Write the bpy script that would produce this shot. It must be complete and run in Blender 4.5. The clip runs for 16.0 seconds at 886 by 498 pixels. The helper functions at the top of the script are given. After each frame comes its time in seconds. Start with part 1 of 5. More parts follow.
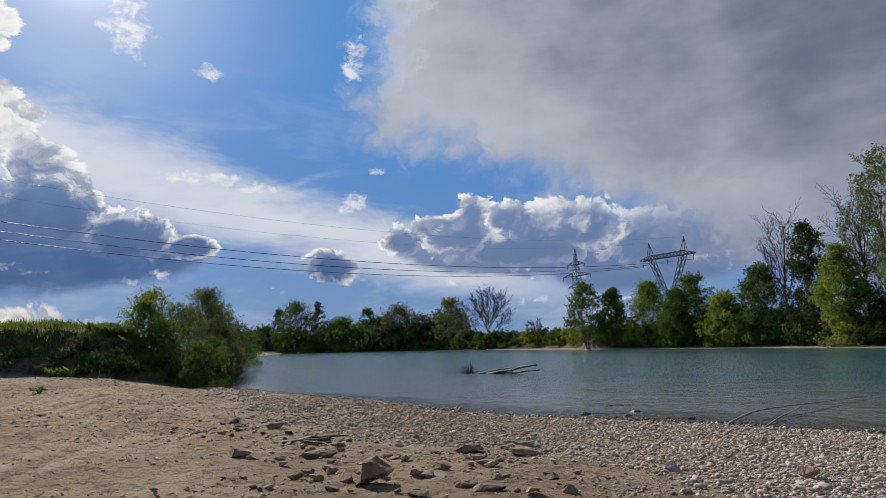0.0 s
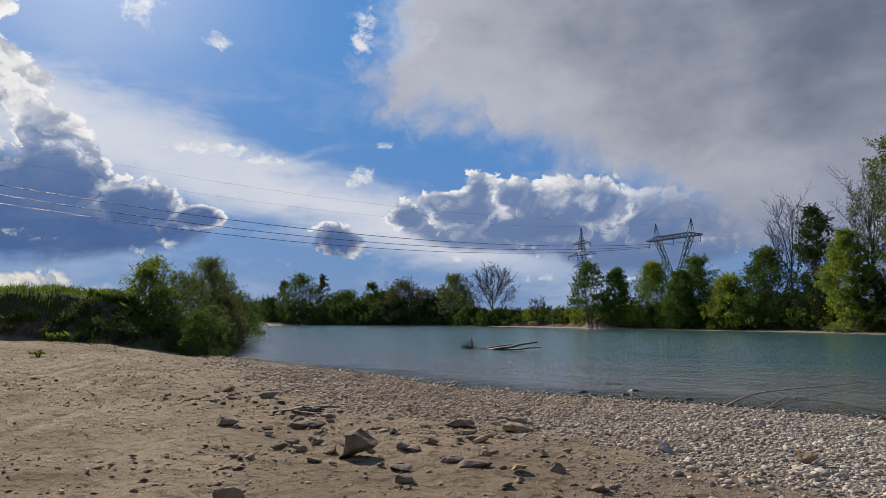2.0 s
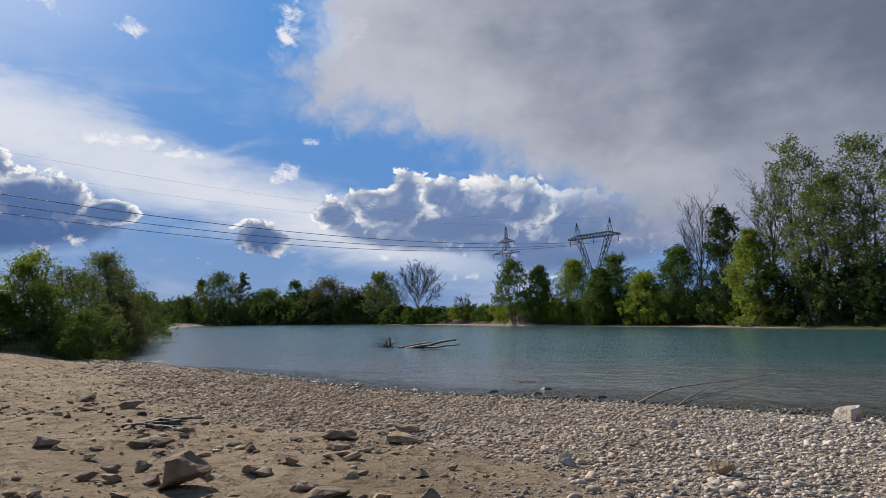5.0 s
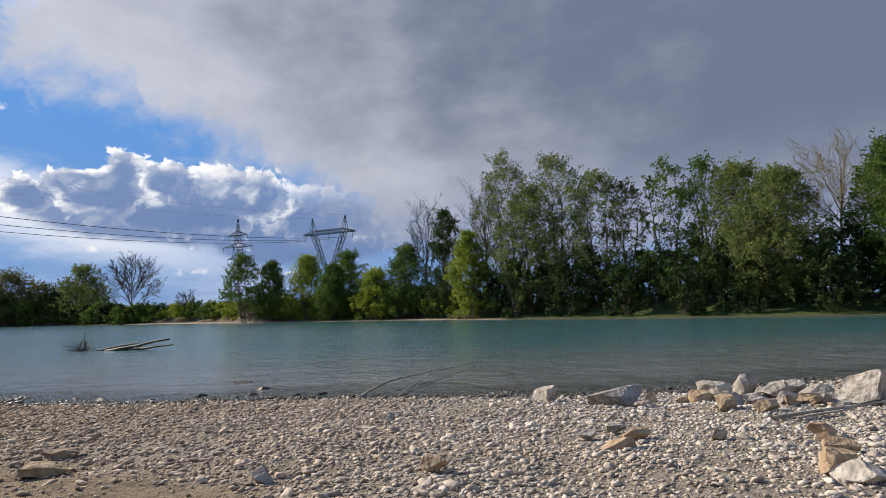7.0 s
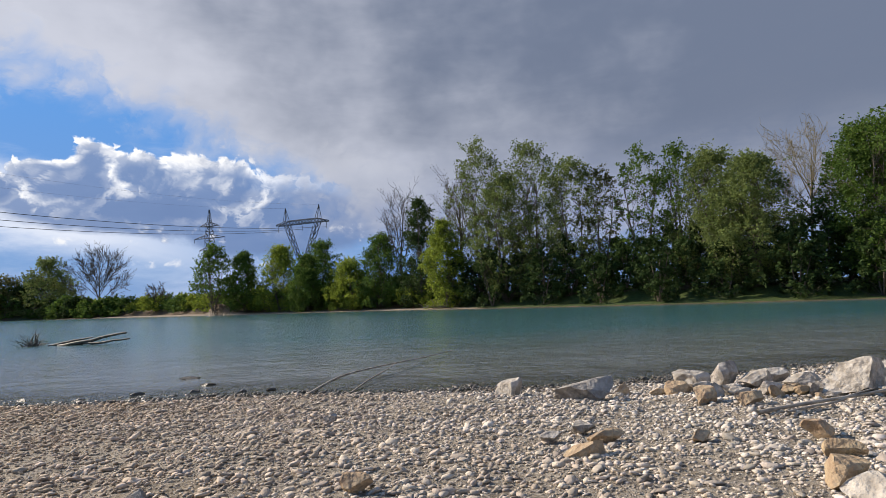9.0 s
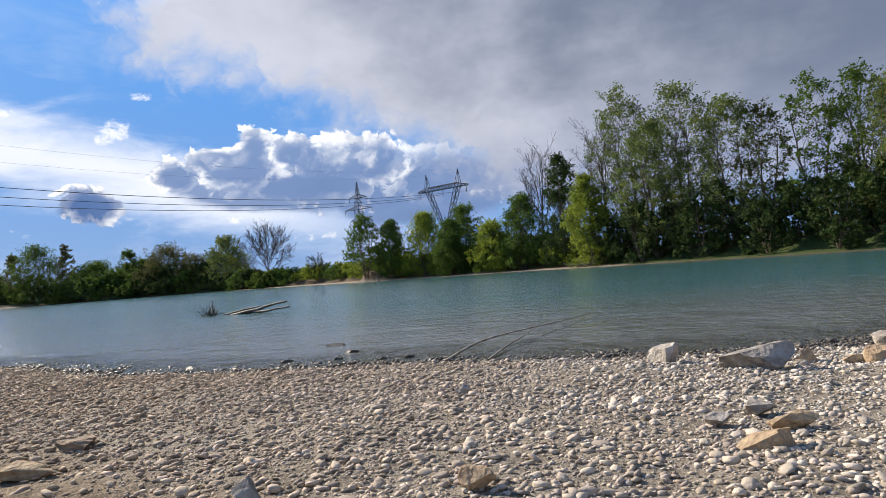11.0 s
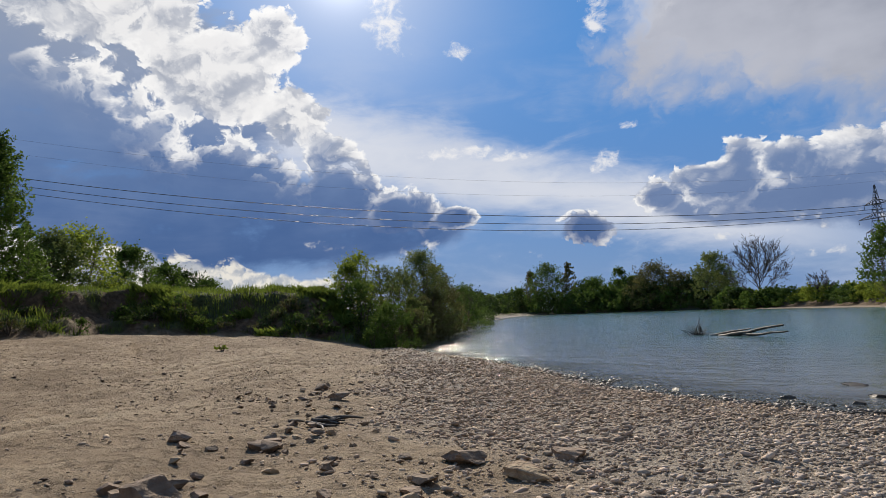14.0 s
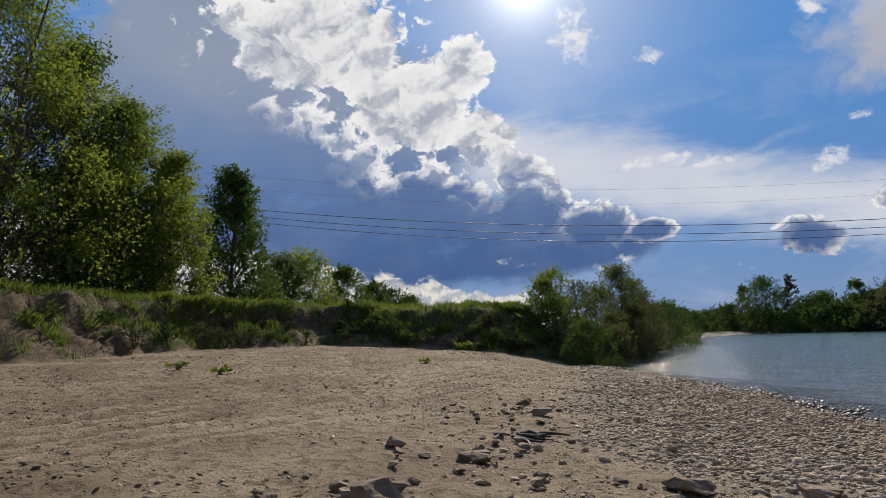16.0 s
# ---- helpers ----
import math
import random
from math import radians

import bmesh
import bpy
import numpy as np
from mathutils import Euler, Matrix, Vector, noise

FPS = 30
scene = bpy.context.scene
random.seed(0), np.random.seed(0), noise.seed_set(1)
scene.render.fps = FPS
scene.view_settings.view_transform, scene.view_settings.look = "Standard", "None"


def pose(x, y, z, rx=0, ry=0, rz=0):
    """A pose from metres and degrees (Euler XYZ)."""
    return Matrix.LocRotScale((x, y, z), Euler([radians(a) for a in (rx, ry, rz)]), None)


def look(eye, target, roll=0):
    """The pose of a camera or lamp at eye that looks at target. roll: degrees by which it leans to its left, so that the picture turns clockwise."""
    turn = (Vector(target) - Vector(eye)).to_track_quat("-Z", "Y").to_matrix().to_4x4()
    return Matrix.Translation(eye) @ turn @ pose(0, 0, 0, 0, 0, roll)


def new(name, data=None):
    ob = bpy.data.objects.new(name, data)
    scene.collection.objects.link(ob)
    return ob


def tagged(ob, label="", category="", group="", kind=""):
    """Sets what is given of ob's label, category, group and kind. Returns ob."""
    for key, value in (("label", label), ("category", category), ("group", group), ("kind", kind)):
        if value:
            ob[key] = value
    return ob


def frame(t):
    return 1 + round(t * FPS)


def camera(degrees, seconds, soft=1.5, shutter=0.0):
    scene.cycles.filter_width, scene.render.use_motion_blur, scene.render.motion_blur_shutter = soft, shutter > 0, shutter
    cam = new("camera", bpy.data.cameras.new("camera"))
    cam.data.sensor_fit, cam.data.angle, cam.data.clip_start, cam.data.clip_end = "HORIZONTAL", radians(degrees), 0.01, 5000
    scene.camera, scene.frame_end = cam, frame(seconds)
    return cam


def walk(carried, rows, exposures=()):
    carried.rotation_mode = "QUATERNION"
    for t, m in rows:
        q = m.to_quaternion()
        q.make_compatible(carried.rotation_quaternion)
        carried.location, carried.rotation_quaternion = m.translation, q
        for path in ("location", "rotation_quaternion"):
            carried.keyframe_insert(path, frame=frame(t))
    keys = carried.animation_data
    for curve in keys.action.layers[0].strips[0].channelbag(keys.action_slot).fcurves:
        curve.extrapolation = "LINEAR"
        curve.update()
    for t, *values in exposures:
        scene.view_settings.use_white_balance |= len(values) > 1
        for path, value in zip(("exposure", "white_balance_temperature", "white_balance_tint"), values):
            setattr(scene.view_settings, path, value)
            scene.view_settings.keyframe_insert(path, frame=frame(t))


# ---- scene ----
cam = camera(72.2, 16.0, soft=0.8)
PATH = [
    (0, (0.265, -2.943, 2.159), (-0.278, -1.043, 2.47), -1.8),
    (0.5, (0.349, -2.962, 2.168), (-0.222, -1.069, 2.468), -0.7),
    (1, (0.394, -2.911, 2.136), (-0.241, -1.032, 2.39), -0.9),
    (1.5, (0.364, -2.665, 2.123), (-0.263, -0.781, 2.364), 0.8),
    (2, (0.352, -2.589, 2.112), (-0.214, -0.685, 2.345), -0.3),
    (2.5, (0.4, -2.374, 2.104), (-0.193, -0.474, 2.302), -0.7),
    (3, (0.393, -2.11, 2.075), (-0.225, -0.216, 2.254), -0.4),
    (3.2, (0.368, -1.964, 2.077), (-0.262, -0.076, 2.268), -0.7),
    (5.3, (0.736, -0.882, 2.002), (0.575, 1.099, 2.227), -1.1),
    (5.5, (0.797, -0.76, 1.979), (0.787, 1.228, 2.198), -1.8),
    (6, (0.872, -0.468, 1.964), (0.997, 1.519, 2.158), -0.4),
    (6.5, (0.946, -0.175, 1.941), (1.25, 1.795, 2.108), 0.1),
    (7, (0.974, 0.075, 1.919), (1.487, 1.998, 2.114), -1.7),
    (7.5, (1.197, 0.431, 1.901), (1.7, 2.359, 2.076), -0.8),
    (8, (1.294, 0.411, 1.893), (1.829, 2.329, 2.081), -2.2),
    (8.2, (1.358, 0.535, 1.881), (1.961, 2.432, 2.067), -1.9),
    (10.3, (1.903, 1.435, 1.824), (2.373, 3.377, 1.901), -4.4),
    (10.5, (1.891, 1.512, 1.844), (2.312, 3.467, 1.903), -4.5),
    (11, (2.001, 1.809, 1.845), (2.123, 3.804, 1.906), -4.8),
    (11.5, (2.003, 2.059, 1.843), (1.951, 4.058, 1.904), -5.7),
    (12, (1.98, 2.212, 1.833), (1.568, 4.167, 1.925), -5.0),
    (12.5, (1.958, 2.291, 1.883), (1.139, 4.112, 1.996), -3.9),
    (13, (1.877, 2.392, 1.882), (0.889, 4.124, 2.044), -1.6),
    (13.5, (1.826, 2.379, 1.89), (0.663, 3.994, 2.084), -1.8),
    (14, (1.835, 2.35, 1.885), (0.558, 3.874, 2.102), -2.4),
    (14.5, (1.806, 2.332, 1.894), (0.485, 3.817, 2.119), -1.1),
    (15, (1.728, 2.369, 1.887), (0.307, 3.754, 2.135), -0.2),
    (15.5, (1.673, 2.327, 1.882), (0.135, 3.575, 2.158), -1.1),
    (16, (1.631, 2.333, 1.85), (-0.046, 3.383, 2.141), -1.6),
]
walk(cam, [(t, look(e, a, r)) for t, e, a, r in PATH],
     [(0.0, -0.02, 6800, 11), (1.5, -0.04, 6800, 11), (3.0, 0.06, 6800, 11), (5.5, 0.14, 6800, 11), (6.5, 0.28, 6800, 11), (8.0, 0.34, 6800, 11), (11.0, 0.54, 6800, 11), (12.5, 0.28, 6800, 11), (14.5, 0.0, 6800, 11), (16.0, -0.06, 6800, 11)])

# ---- sky, sun ----
SUN_AZ, SUN_EL = -49.0, 32.0          # degrees clockwise from +y, and above the horizon


def make_world():
    w = bpy.data.worlds.new("World")
    scene.world = w
    w.use_nodes = True
    nt = w.node_tree
    N, L = nt.nodes, nt.links
    N.clear()

    def put(sock, v):
        if isinstance(v, (int, float)):
            sock.default_value = v
        elif isinstance(v, tuple):
            sock.default_value = v
        else:
            L.new(v, sock)

    def mt(op, a, b=0.0, c=0.0):
        n = N.new("ShaderNodeMath")
        n.operation = op
        put(n.inputs[0], a)
        put(n.inputs[1], b)
        put(n.inputs[2], c)
        return n.outputs[0]

    def add(a, b): return mt("ADD", a, b)
    def sub(a, b): return mt("SUBTRACT", a, b)
    def mul(a, b): return mt("MULTIPLY", a, b)

    def ramp(v, lo, hi, a=0.0, b=1.0):
        n = N.new("ShaderNodeMapRange")
        n.interpolation_type = "SMOOTHSTEP"
        put(n.inputs[0], v)
        for k, q in enumerate((lo, hi, a, b)):
            put(n.inputs[k + 1], q)
        return n.outputs[0]

    def mix(f, a, b):
        n = N.new("ShaderNodeMix")
        n.data_type = "RGBA"
        put(n.inputs[0], f)
        put(n.inputs[6], a)
        put(n.inputs[7], b)
        return n.outputs[2]

    def col(r, g, b):                # radiance, for a background of strength 0.1
        return (r * 10, g * 10, b * 10, 1.0)

    tc = N.new("ShaderNodeTexCoord")
    vec = tc.outputs["Generated"]
    sep = N.new("ShaderNodeSeparateXYZ")
    L.new(vec, sep.inputs[0])
    X, Y, Z = sep.outputs
    deg = 180 / math.pi

    def noise_tex(scale, detail, rough, stretch=(1, 1, 1), shift=(0, 0, 0), dist=0.0):
        m = N.new("ShaderNodeMapping")
        L.new(vec, m.inputs[0])
        m.inputs["Scale"].default_value = stretch
        m.inputs["Location"].default_value = shift
        n = N.new("ShaderNodeTexNoise")
        L.new(m.outputs[0], n.inputs["Vector"])
        n.inputs["Scale"].default_value = scale
        n.inputs["Detail"].default_value = detail
        n.inputs["Roughness"].default_value = rough
        n.inputs["Distortion"].default_value = dist
        return sub(n.outputs[0], 0.5)

    az0 = mul(mt("ARCTAN2", X, Y), deg)
    el0 = mul(mt("ARCSINE", Z), deg)
    big = noise_tex(5.0, 4, 0.55, (1, 1, 1.4))
    mid = noise_tex(15.0, 7, 0.60, (1, 1, 1.2), (3, 1, 2), 0.3)
    wisp = noise_tex(7.0, 7, 0.62, (1, 1, 3.5), (7, 2, 5), 0.4)
    fine = noise_tex(48.0, 6, 0.65, (1, 1, 1.3), (1, 5, 3), 0.5)
    puff_v = N.new("ShaderNodeTexVoronoi")
    puff_v.feature = "SMOOTH_F1"
    puff_v.inputs["Scale"].default_value = 22.0
    puff_v.inputs["Smoothness"].default_value = 0.35
    puff_v.inputs["Detail"].default_value = 2.0
    wv = N.new("ShaderNodeVectorMath")
    wv.operation = "MULTIPLY_ADD"
    L.new(vec, wv.inputs[0])
    wv.inputs[1].default_value = (1, 1, 1.15)
    cmb = N.new("ShaderNodeCombineXYZ")
    for k in range(3):
        L.new(mul(mid, 0.10), cmb.inputs[k])
    L.new(cmb.outputs[0], wv.inputs[2])
    L.new(wv.outputs[0], puff_v.inputs["Vector"])
    puff = sub(0.45, puff_v.outputs["Distance"])

    s = Vector((math.sin(radians(SUN_AZ)) * math.cos(radians(SUN_EL)), math.cos(radians(SUN_AZ)) * math.cos(radians(SUN_EL)), math.sin(radians(SUN_EL))))
    # relief: the same heaps, looked up a little towards the sun
    wv2 = N.new("ShaderNodeVectorMath")
    wv2.operation = "ADD"
    L.new(wv.outputs[0], wv2.inputs[0])
    wv2.inputs[1].default_value = s * 0.020
    puff_s = N.new("ShaderNodeTexVoronoi")
    puff_s.feature = "SMOOTH_F1"
    for k in ("Scale", "Smoothness", "Detail"):
        puff_s.inputs[k].default_value = puff_v.inputs[k].default_value
    L.new(wv2.outputs[0], puff_s.inputs["Vector"])
    mid_s = noise_tex(15.0, 7, 0.60, (1, 1, 1.2), (3 + s.x * 0.02, 1 + s.y * 0.02, 2 + s.z * 0.024), 0.3)
    relief = add(mul(sub(puff_s.outputs["Distance"], puff_v.outputs["Distance"]), 1.6), mul(sub(mid, mid_s), 2.2))

    az = add(az0, mul(big, 4.0))
    el = add(el0, mul(big, 2.0))

    def blob(a, e, w_, h_, A=None, E=None):
        dx = mul(sub(A or az, a), 1.0 / w_)
        dy = mul(sub(E or el, e), 1.0 / h_)
        return sub(1.0, mt("SQRT", add(mul(dx, dx), mul(dy, dy))))

    def union(rows, **k):
        f = None
        for r in rows:
            b = blob(*r, **k)
            f = b if f is None else mt("SMOOTH_MAX", f, b, 0.12)
        return f

    def curve(v, pts):
        """Piecewise linear."""
        n = N.new("ShaderNodeFloatCurve")
        lo, hi = pts[0][0], pts[-1][0]
        c = n.mapping.curves[0]
        c.points[0].location = (0.0, pts[0][1] / 40)
        c.points[1].location = (1.0, pts[-1][1] / 40)
        for q, w_ in pts[1:-1]:
            c.points.new((q - lo) / (hi - lo), w_ / 40)
        for q in c.points:
            q.handle_type = "VECTOR"
        n.mapping.update()
        put(n.inputs["Value"], mul(sub(v, lo), 1.0 / (hi - lo)))
        return mul(n.outputs[0], 40.0)

    # clear sky
    sky = N.new("ShaderNodeTexSky")
    sky.sky_type = "NISHITA"
    sky.sun_disc = False
    sky.sun_elevation = radians(SUN_EL)
    sky.sun_rotation = radians(SUN_AZ)
    sky.air_density, sky.dust_density, sky.ozone_density = 1.0, 0.3, 3.0
    hue = mix(0.90, sky.outputs[0], mix(ramp(el0, 1, 26), col(0.10, 0.225, 0.50), col(0.065, 0.255, 0.64)))
    out = hue

    dv = N.new("ShaderNodeVectorMath")
    dv.operation = "DOT_PRODUCT"
    L.new(vec, dv.inputs[0])
    dv.inputs[1].default_value = s
    dot = mt("MAXIMUM", dv.outputs["Value"], 0.0)
    near_sun = mt("POWER", dot, 55.0)

    # thin white veil
    line = sub(el0, add(9.3, mul(add(az0, 22.0), -0.25)))
    veil = mul(ramp(add(mul(mt("ABSOLUTE", line), -1.0), add(mul(wisp, 6.0), mul(big, 3.0))), -5.2, -0.4), mul(ramp(az0, -95, -62), ramp(az0, 4, -18)))
    out = mix(mul(veil, 0.95), out, col(0.64, 0.69, 0.79))
    haze = mul(ramp(add(mul(big, 1.6), mul(wisp, 1.2)), -0.05, 0.5), ramp(el0, 30, 12))
    out = mix(mul(haze, 0.45), out, col(0.45, 0.53, 0.70))
    out = mix(mul(near_sun, 0.5), out, col(0.70, 0.76, 0.88))

    # loose wisps in the blue
    wf = union(((-24.3, 13.6, 1.6, 1.0), (-25.2, 12.8, 1.0, 0.7), (-22.0, 16.3, 1.2, 0.5), (-37.0, 15.1, 5.0, 0.8), (-33.5, 14.6, 3.0, 0.5), (-37.8, 24.3, 1.3, 1.1), (-24.2, 26.2, 1.6, 2.6), (-44.5, 27.5, 2.4, 3.2)), A=az0, E=el0)
    wm = ramp(add(mt("MINIMUM", wf, 0.45), add(mul(fine, 2.2), add(mul(mid, 2.4), mul(wisp, 1.2)))), 0.15, 1.0)
    out = mix(mul(wm, 0.9), out, col(0.80, 0.82, 0.86))

    # soft slate-blue undersides
    under = union(((-62, 9.0, 22, 5.2), (-86, 14, 18, 14), (-67, 19.5, 15, 8.5), (-78, 25, 14, 8), (-47, 8.6, 10, 3.2), (-8, 8.4, 13, 2.4), (2, 7.6, 12, 3.4), (-27.0, 6.8, 2.6, 1.2)))
    under_m = ramp(add(mt("MINIMUM", mul(under, 3.0), 1.0), add(mul(mid, 1.3), add(mul(wisp, 1.6), mul(big, 0.8)))), 0.0, 0.9)
    deep = mix(ramp(add(el0, add(mul(big, 12.0), mul(wisp, 9.0))), 4, 19), col(0.052, 0.112, 0.28), col(0.14, 0.225, 0.42))
    deep = mix(ramp(add(el0, mul(big, 10.0)), 14, 27), deep, col(0.27, 0.325, 0.44))
    deep = mix(mul(ramp(az0, -31, -17), 0.4), deep, col(0.22, 0.31, 0.50))
    out = mix(mul(under_m, 0.92), out, deep)

    # the heaped clouds: bright where thin and where the sun reaches, slate blue where deep
    heap = union(((-14.0, 10.2, 6.5, 3.2), (-12.9, 12.4, 3.0, 2.2), (-8.5, 11.6, 5.0, 2.3), (-16.5, 11.0, 3.4, 1.9), (-4, 10.4, 9.5, 3.4), (6, 8.8, 10, 4.2), (-19.6, 9.8, 3.6, 2.0), (-8, 8.6, 10, 2.0),
                  (-27.0, 7.3, 3.7, 2.3),
                  (-38.8, 9.0, 2.8, 1.5), (-43.5, 10.0, 5.0, 2.9), (-49.5, 11.8, 5.5, 4.2), (-60, 11.5, 11, 6.5), (-74, 14, 16, 10), (-95, 16, 20, 14),
                  (-54.0, 18.5, 4.4, 3.6), (-61, 21.5, 8, 6), (-70, 27, 12, 6), (-55.5, 25.0, 4.2, 3.4), (-50.5, 15.5, 3.4, 2.4), (-60, 33, 8, 4)))
    base = mt("MINIMUM", mul(heap, 3.4), 3.0)
    rough_edge = add(add(mul(mid, 1.7), mul(puff, 1.6)), add(mul(big, 0.8), mul(fine, 0.9)))
    dens = add(base, rough_edge)
    e0 = curve(az0, ((-110, 36), (-88, 31), (-75, 23.5), (-66, 16.5), (-50, 13.8), (-40, 10.6), (-30, 9.0), (-25, 8.6), (-20, 9.4), (-13, 11.0), (-8, 10.6), (2, 9.8), (20, 7.5)))
    lift = sub(el0, e0)
    body = mul(mul(ramp(dens, 0.0, 0.4), ramp(lift, -6.5, -2.5)), ramp(az0, 12.0, -4.0))
    light = ramp(add(lift, add(mul(mid, 6.0), mul(puff, 3.0))), -1.4, 3.4)
    lit = mix(ramp(add(add(relief, mul(fine, 0.4)), mul(big, 0.5)), -0.85, 0.60), col(0.36, 0.405, 0.50), col(0.80, 0.82, 0.85))
    core = mix(light, deep, lit)
    rim = mul(mul(ramp(dens, 1.35, 0.35), ramp(add(lift, mul(mid, 5.0)), -4.0, 0.0, 0.06, 1.0)), ramp(add(relief, mul(fine, 1.0)), -0.5, 0.25, 0.2, 1.0))
    heapc = mix(mul(rim, 0.95), core, col(0.90, 0.92, 0.94))
    out = mix(mul(body, 0.97), out, heapc)

    # low bright cumulus under the dark base, and the clear strip at the horizon
    lowf = union(((-43.5, 6.4, 5.5, 1.0), (-51, 6.9, 4.0, 0.7), (-24, 6.0, 2.6, 0.7), (-5, 6.2, 5.0, 1.3), (8.6, 6.3, 2.2, 1.8), (-17, 6.9, 2.6, 1.2), (-1, 4.0, 7, 0.8), (-15, 5.6, 7, 0.9), (-23, 8.2, 3, 0.8), (-33, 5.4, 4, 0.7), (-11, 3.8, 8, 0.6)), A=az0, E=el0)
    lowm = ramp(add(mt("MINIMUM", lowf, 0.5), add(mul(mid, 2.2), add(mul(fine, 1.6), mul(puff, 1.0)))), 0.15, 0.9)
    out = mix(mul(lowm, 0.85), out, mix(ramp(relief, -0.4, 0.3), col(0.45, 0.50, 0.60), col(0.78, 0.79, 0.80)))
    top = add(add(3.6, mul(sub(-46.0, az0), 0.165)), add(mul(mid, 3.0), mul(puff, 1.5)))
    strip = mul(ramp(sub(top, el0), -0.3, 0.3), ramp(az0, -43, -51))
    out = mix(mul(strip, 0.92), out, mix(ramp(add(relief, mul(mid, 0.8)), -0.4, 0.35), col(0.42, 0.46, 0.52), col(0.80, 0.78, 0.72)))

    # the grey sheet that covers the rest of the sky
    edge_l = add(az0, 24.0)
    edge_b = mul(sub(el0, curve(az0, ((-60, 17), (-22, 17.5), (-10, 15.2), (0, 11.2), (8, 6.5), (15, 3.0), (60, 1.0)))), 1.3)
    sheet = ramp(add(mt("SMOOTH_MIN", edge_l, edge_b, 3.0), add(mul(big, 7.0), add(mul(mid, 6.0), mul(puff, 3.0)))), -2.5, 4.5)
    gloom = ramp(add(add(az0, mul(el0, 0.9)), add(mul(big, 66.0), add(mul(mid, 10.0), mul(wisp, 18.0)))), -5.0, 58.0)
    grey = mix(gloom, col(0.46, 0.49, 0.575), col(0.125, 0.155, 0.225))
    grey = mix(mul(ramp(dens, -2.2, -0.4), 0.25), grey, col(0.55, 0.57, 0.62))
    grey = mix(mul(mul(ramp(el0, 16, 5), ramp(az0, -6, 10)), 0.8), grey, mix(ramp(add(mid, wisp), -0.3, 0.35), col(0.17, 0.22, 0.36), col(0.36, 0.40, 0.50)))
    bright_edge = mul(ramp(add(edge_l, add(mul(mid, 8.0), mul(puff, 5.0))), 5.0, -1.0), ramp(el0, 21, 27))
    grey = mix(mul(bright_edge, 0.7), grey, col(0.85, 0.86, 0.88))
    out = mix(mul(sheet, 0.97), out, grey)

    glow = add(mul(mt("POWER", dot, 700.0), 9.0), mul(mt("POWER", dot, 60.0), 1.0))
    gl = N.new("ShaderNodeMix")
    gl.data_type, gl.blend_type = "RGBA", "ADD"
    gl.inputs[0].default_value = 1.0
    L.new(out, gl.inputs[6])
    cg = N.new("ShaderNodeCombineColor")
    for k in range(3):
        L.new(glow, cg.inputs[k])
    L.new(cg.outputs[0], gl.inputs[7])

    bg = N.new("ShaderNodeBackground")
    L.new(gl.outputs[2], bg.inputs[0])
    bg.inputs[1].default_value = 0.1
    o = N.new("ShaderNodeOutputWorld")
    L.new(bg.outputs[0], o.inputs[0])


make_world()
sun = new("sun", bpy.data.lights.new("sun", "SUN"))
sun.data.energy, sun.data.angle, sun.data.color = 5.0, radians(0.6), (1.0, 0.90, 0.76)
sun.matrix_world = look((math.sin(radians(SUN_AZ)) * math.cos(radians(SUN_EL)) * 100, math.cos(radians(SUN_AZ)) * math.cos(radians(SUN_EL)) * 100,
                         math.sin(radians(SUN_EL)) * 100), (0, 0, 0))


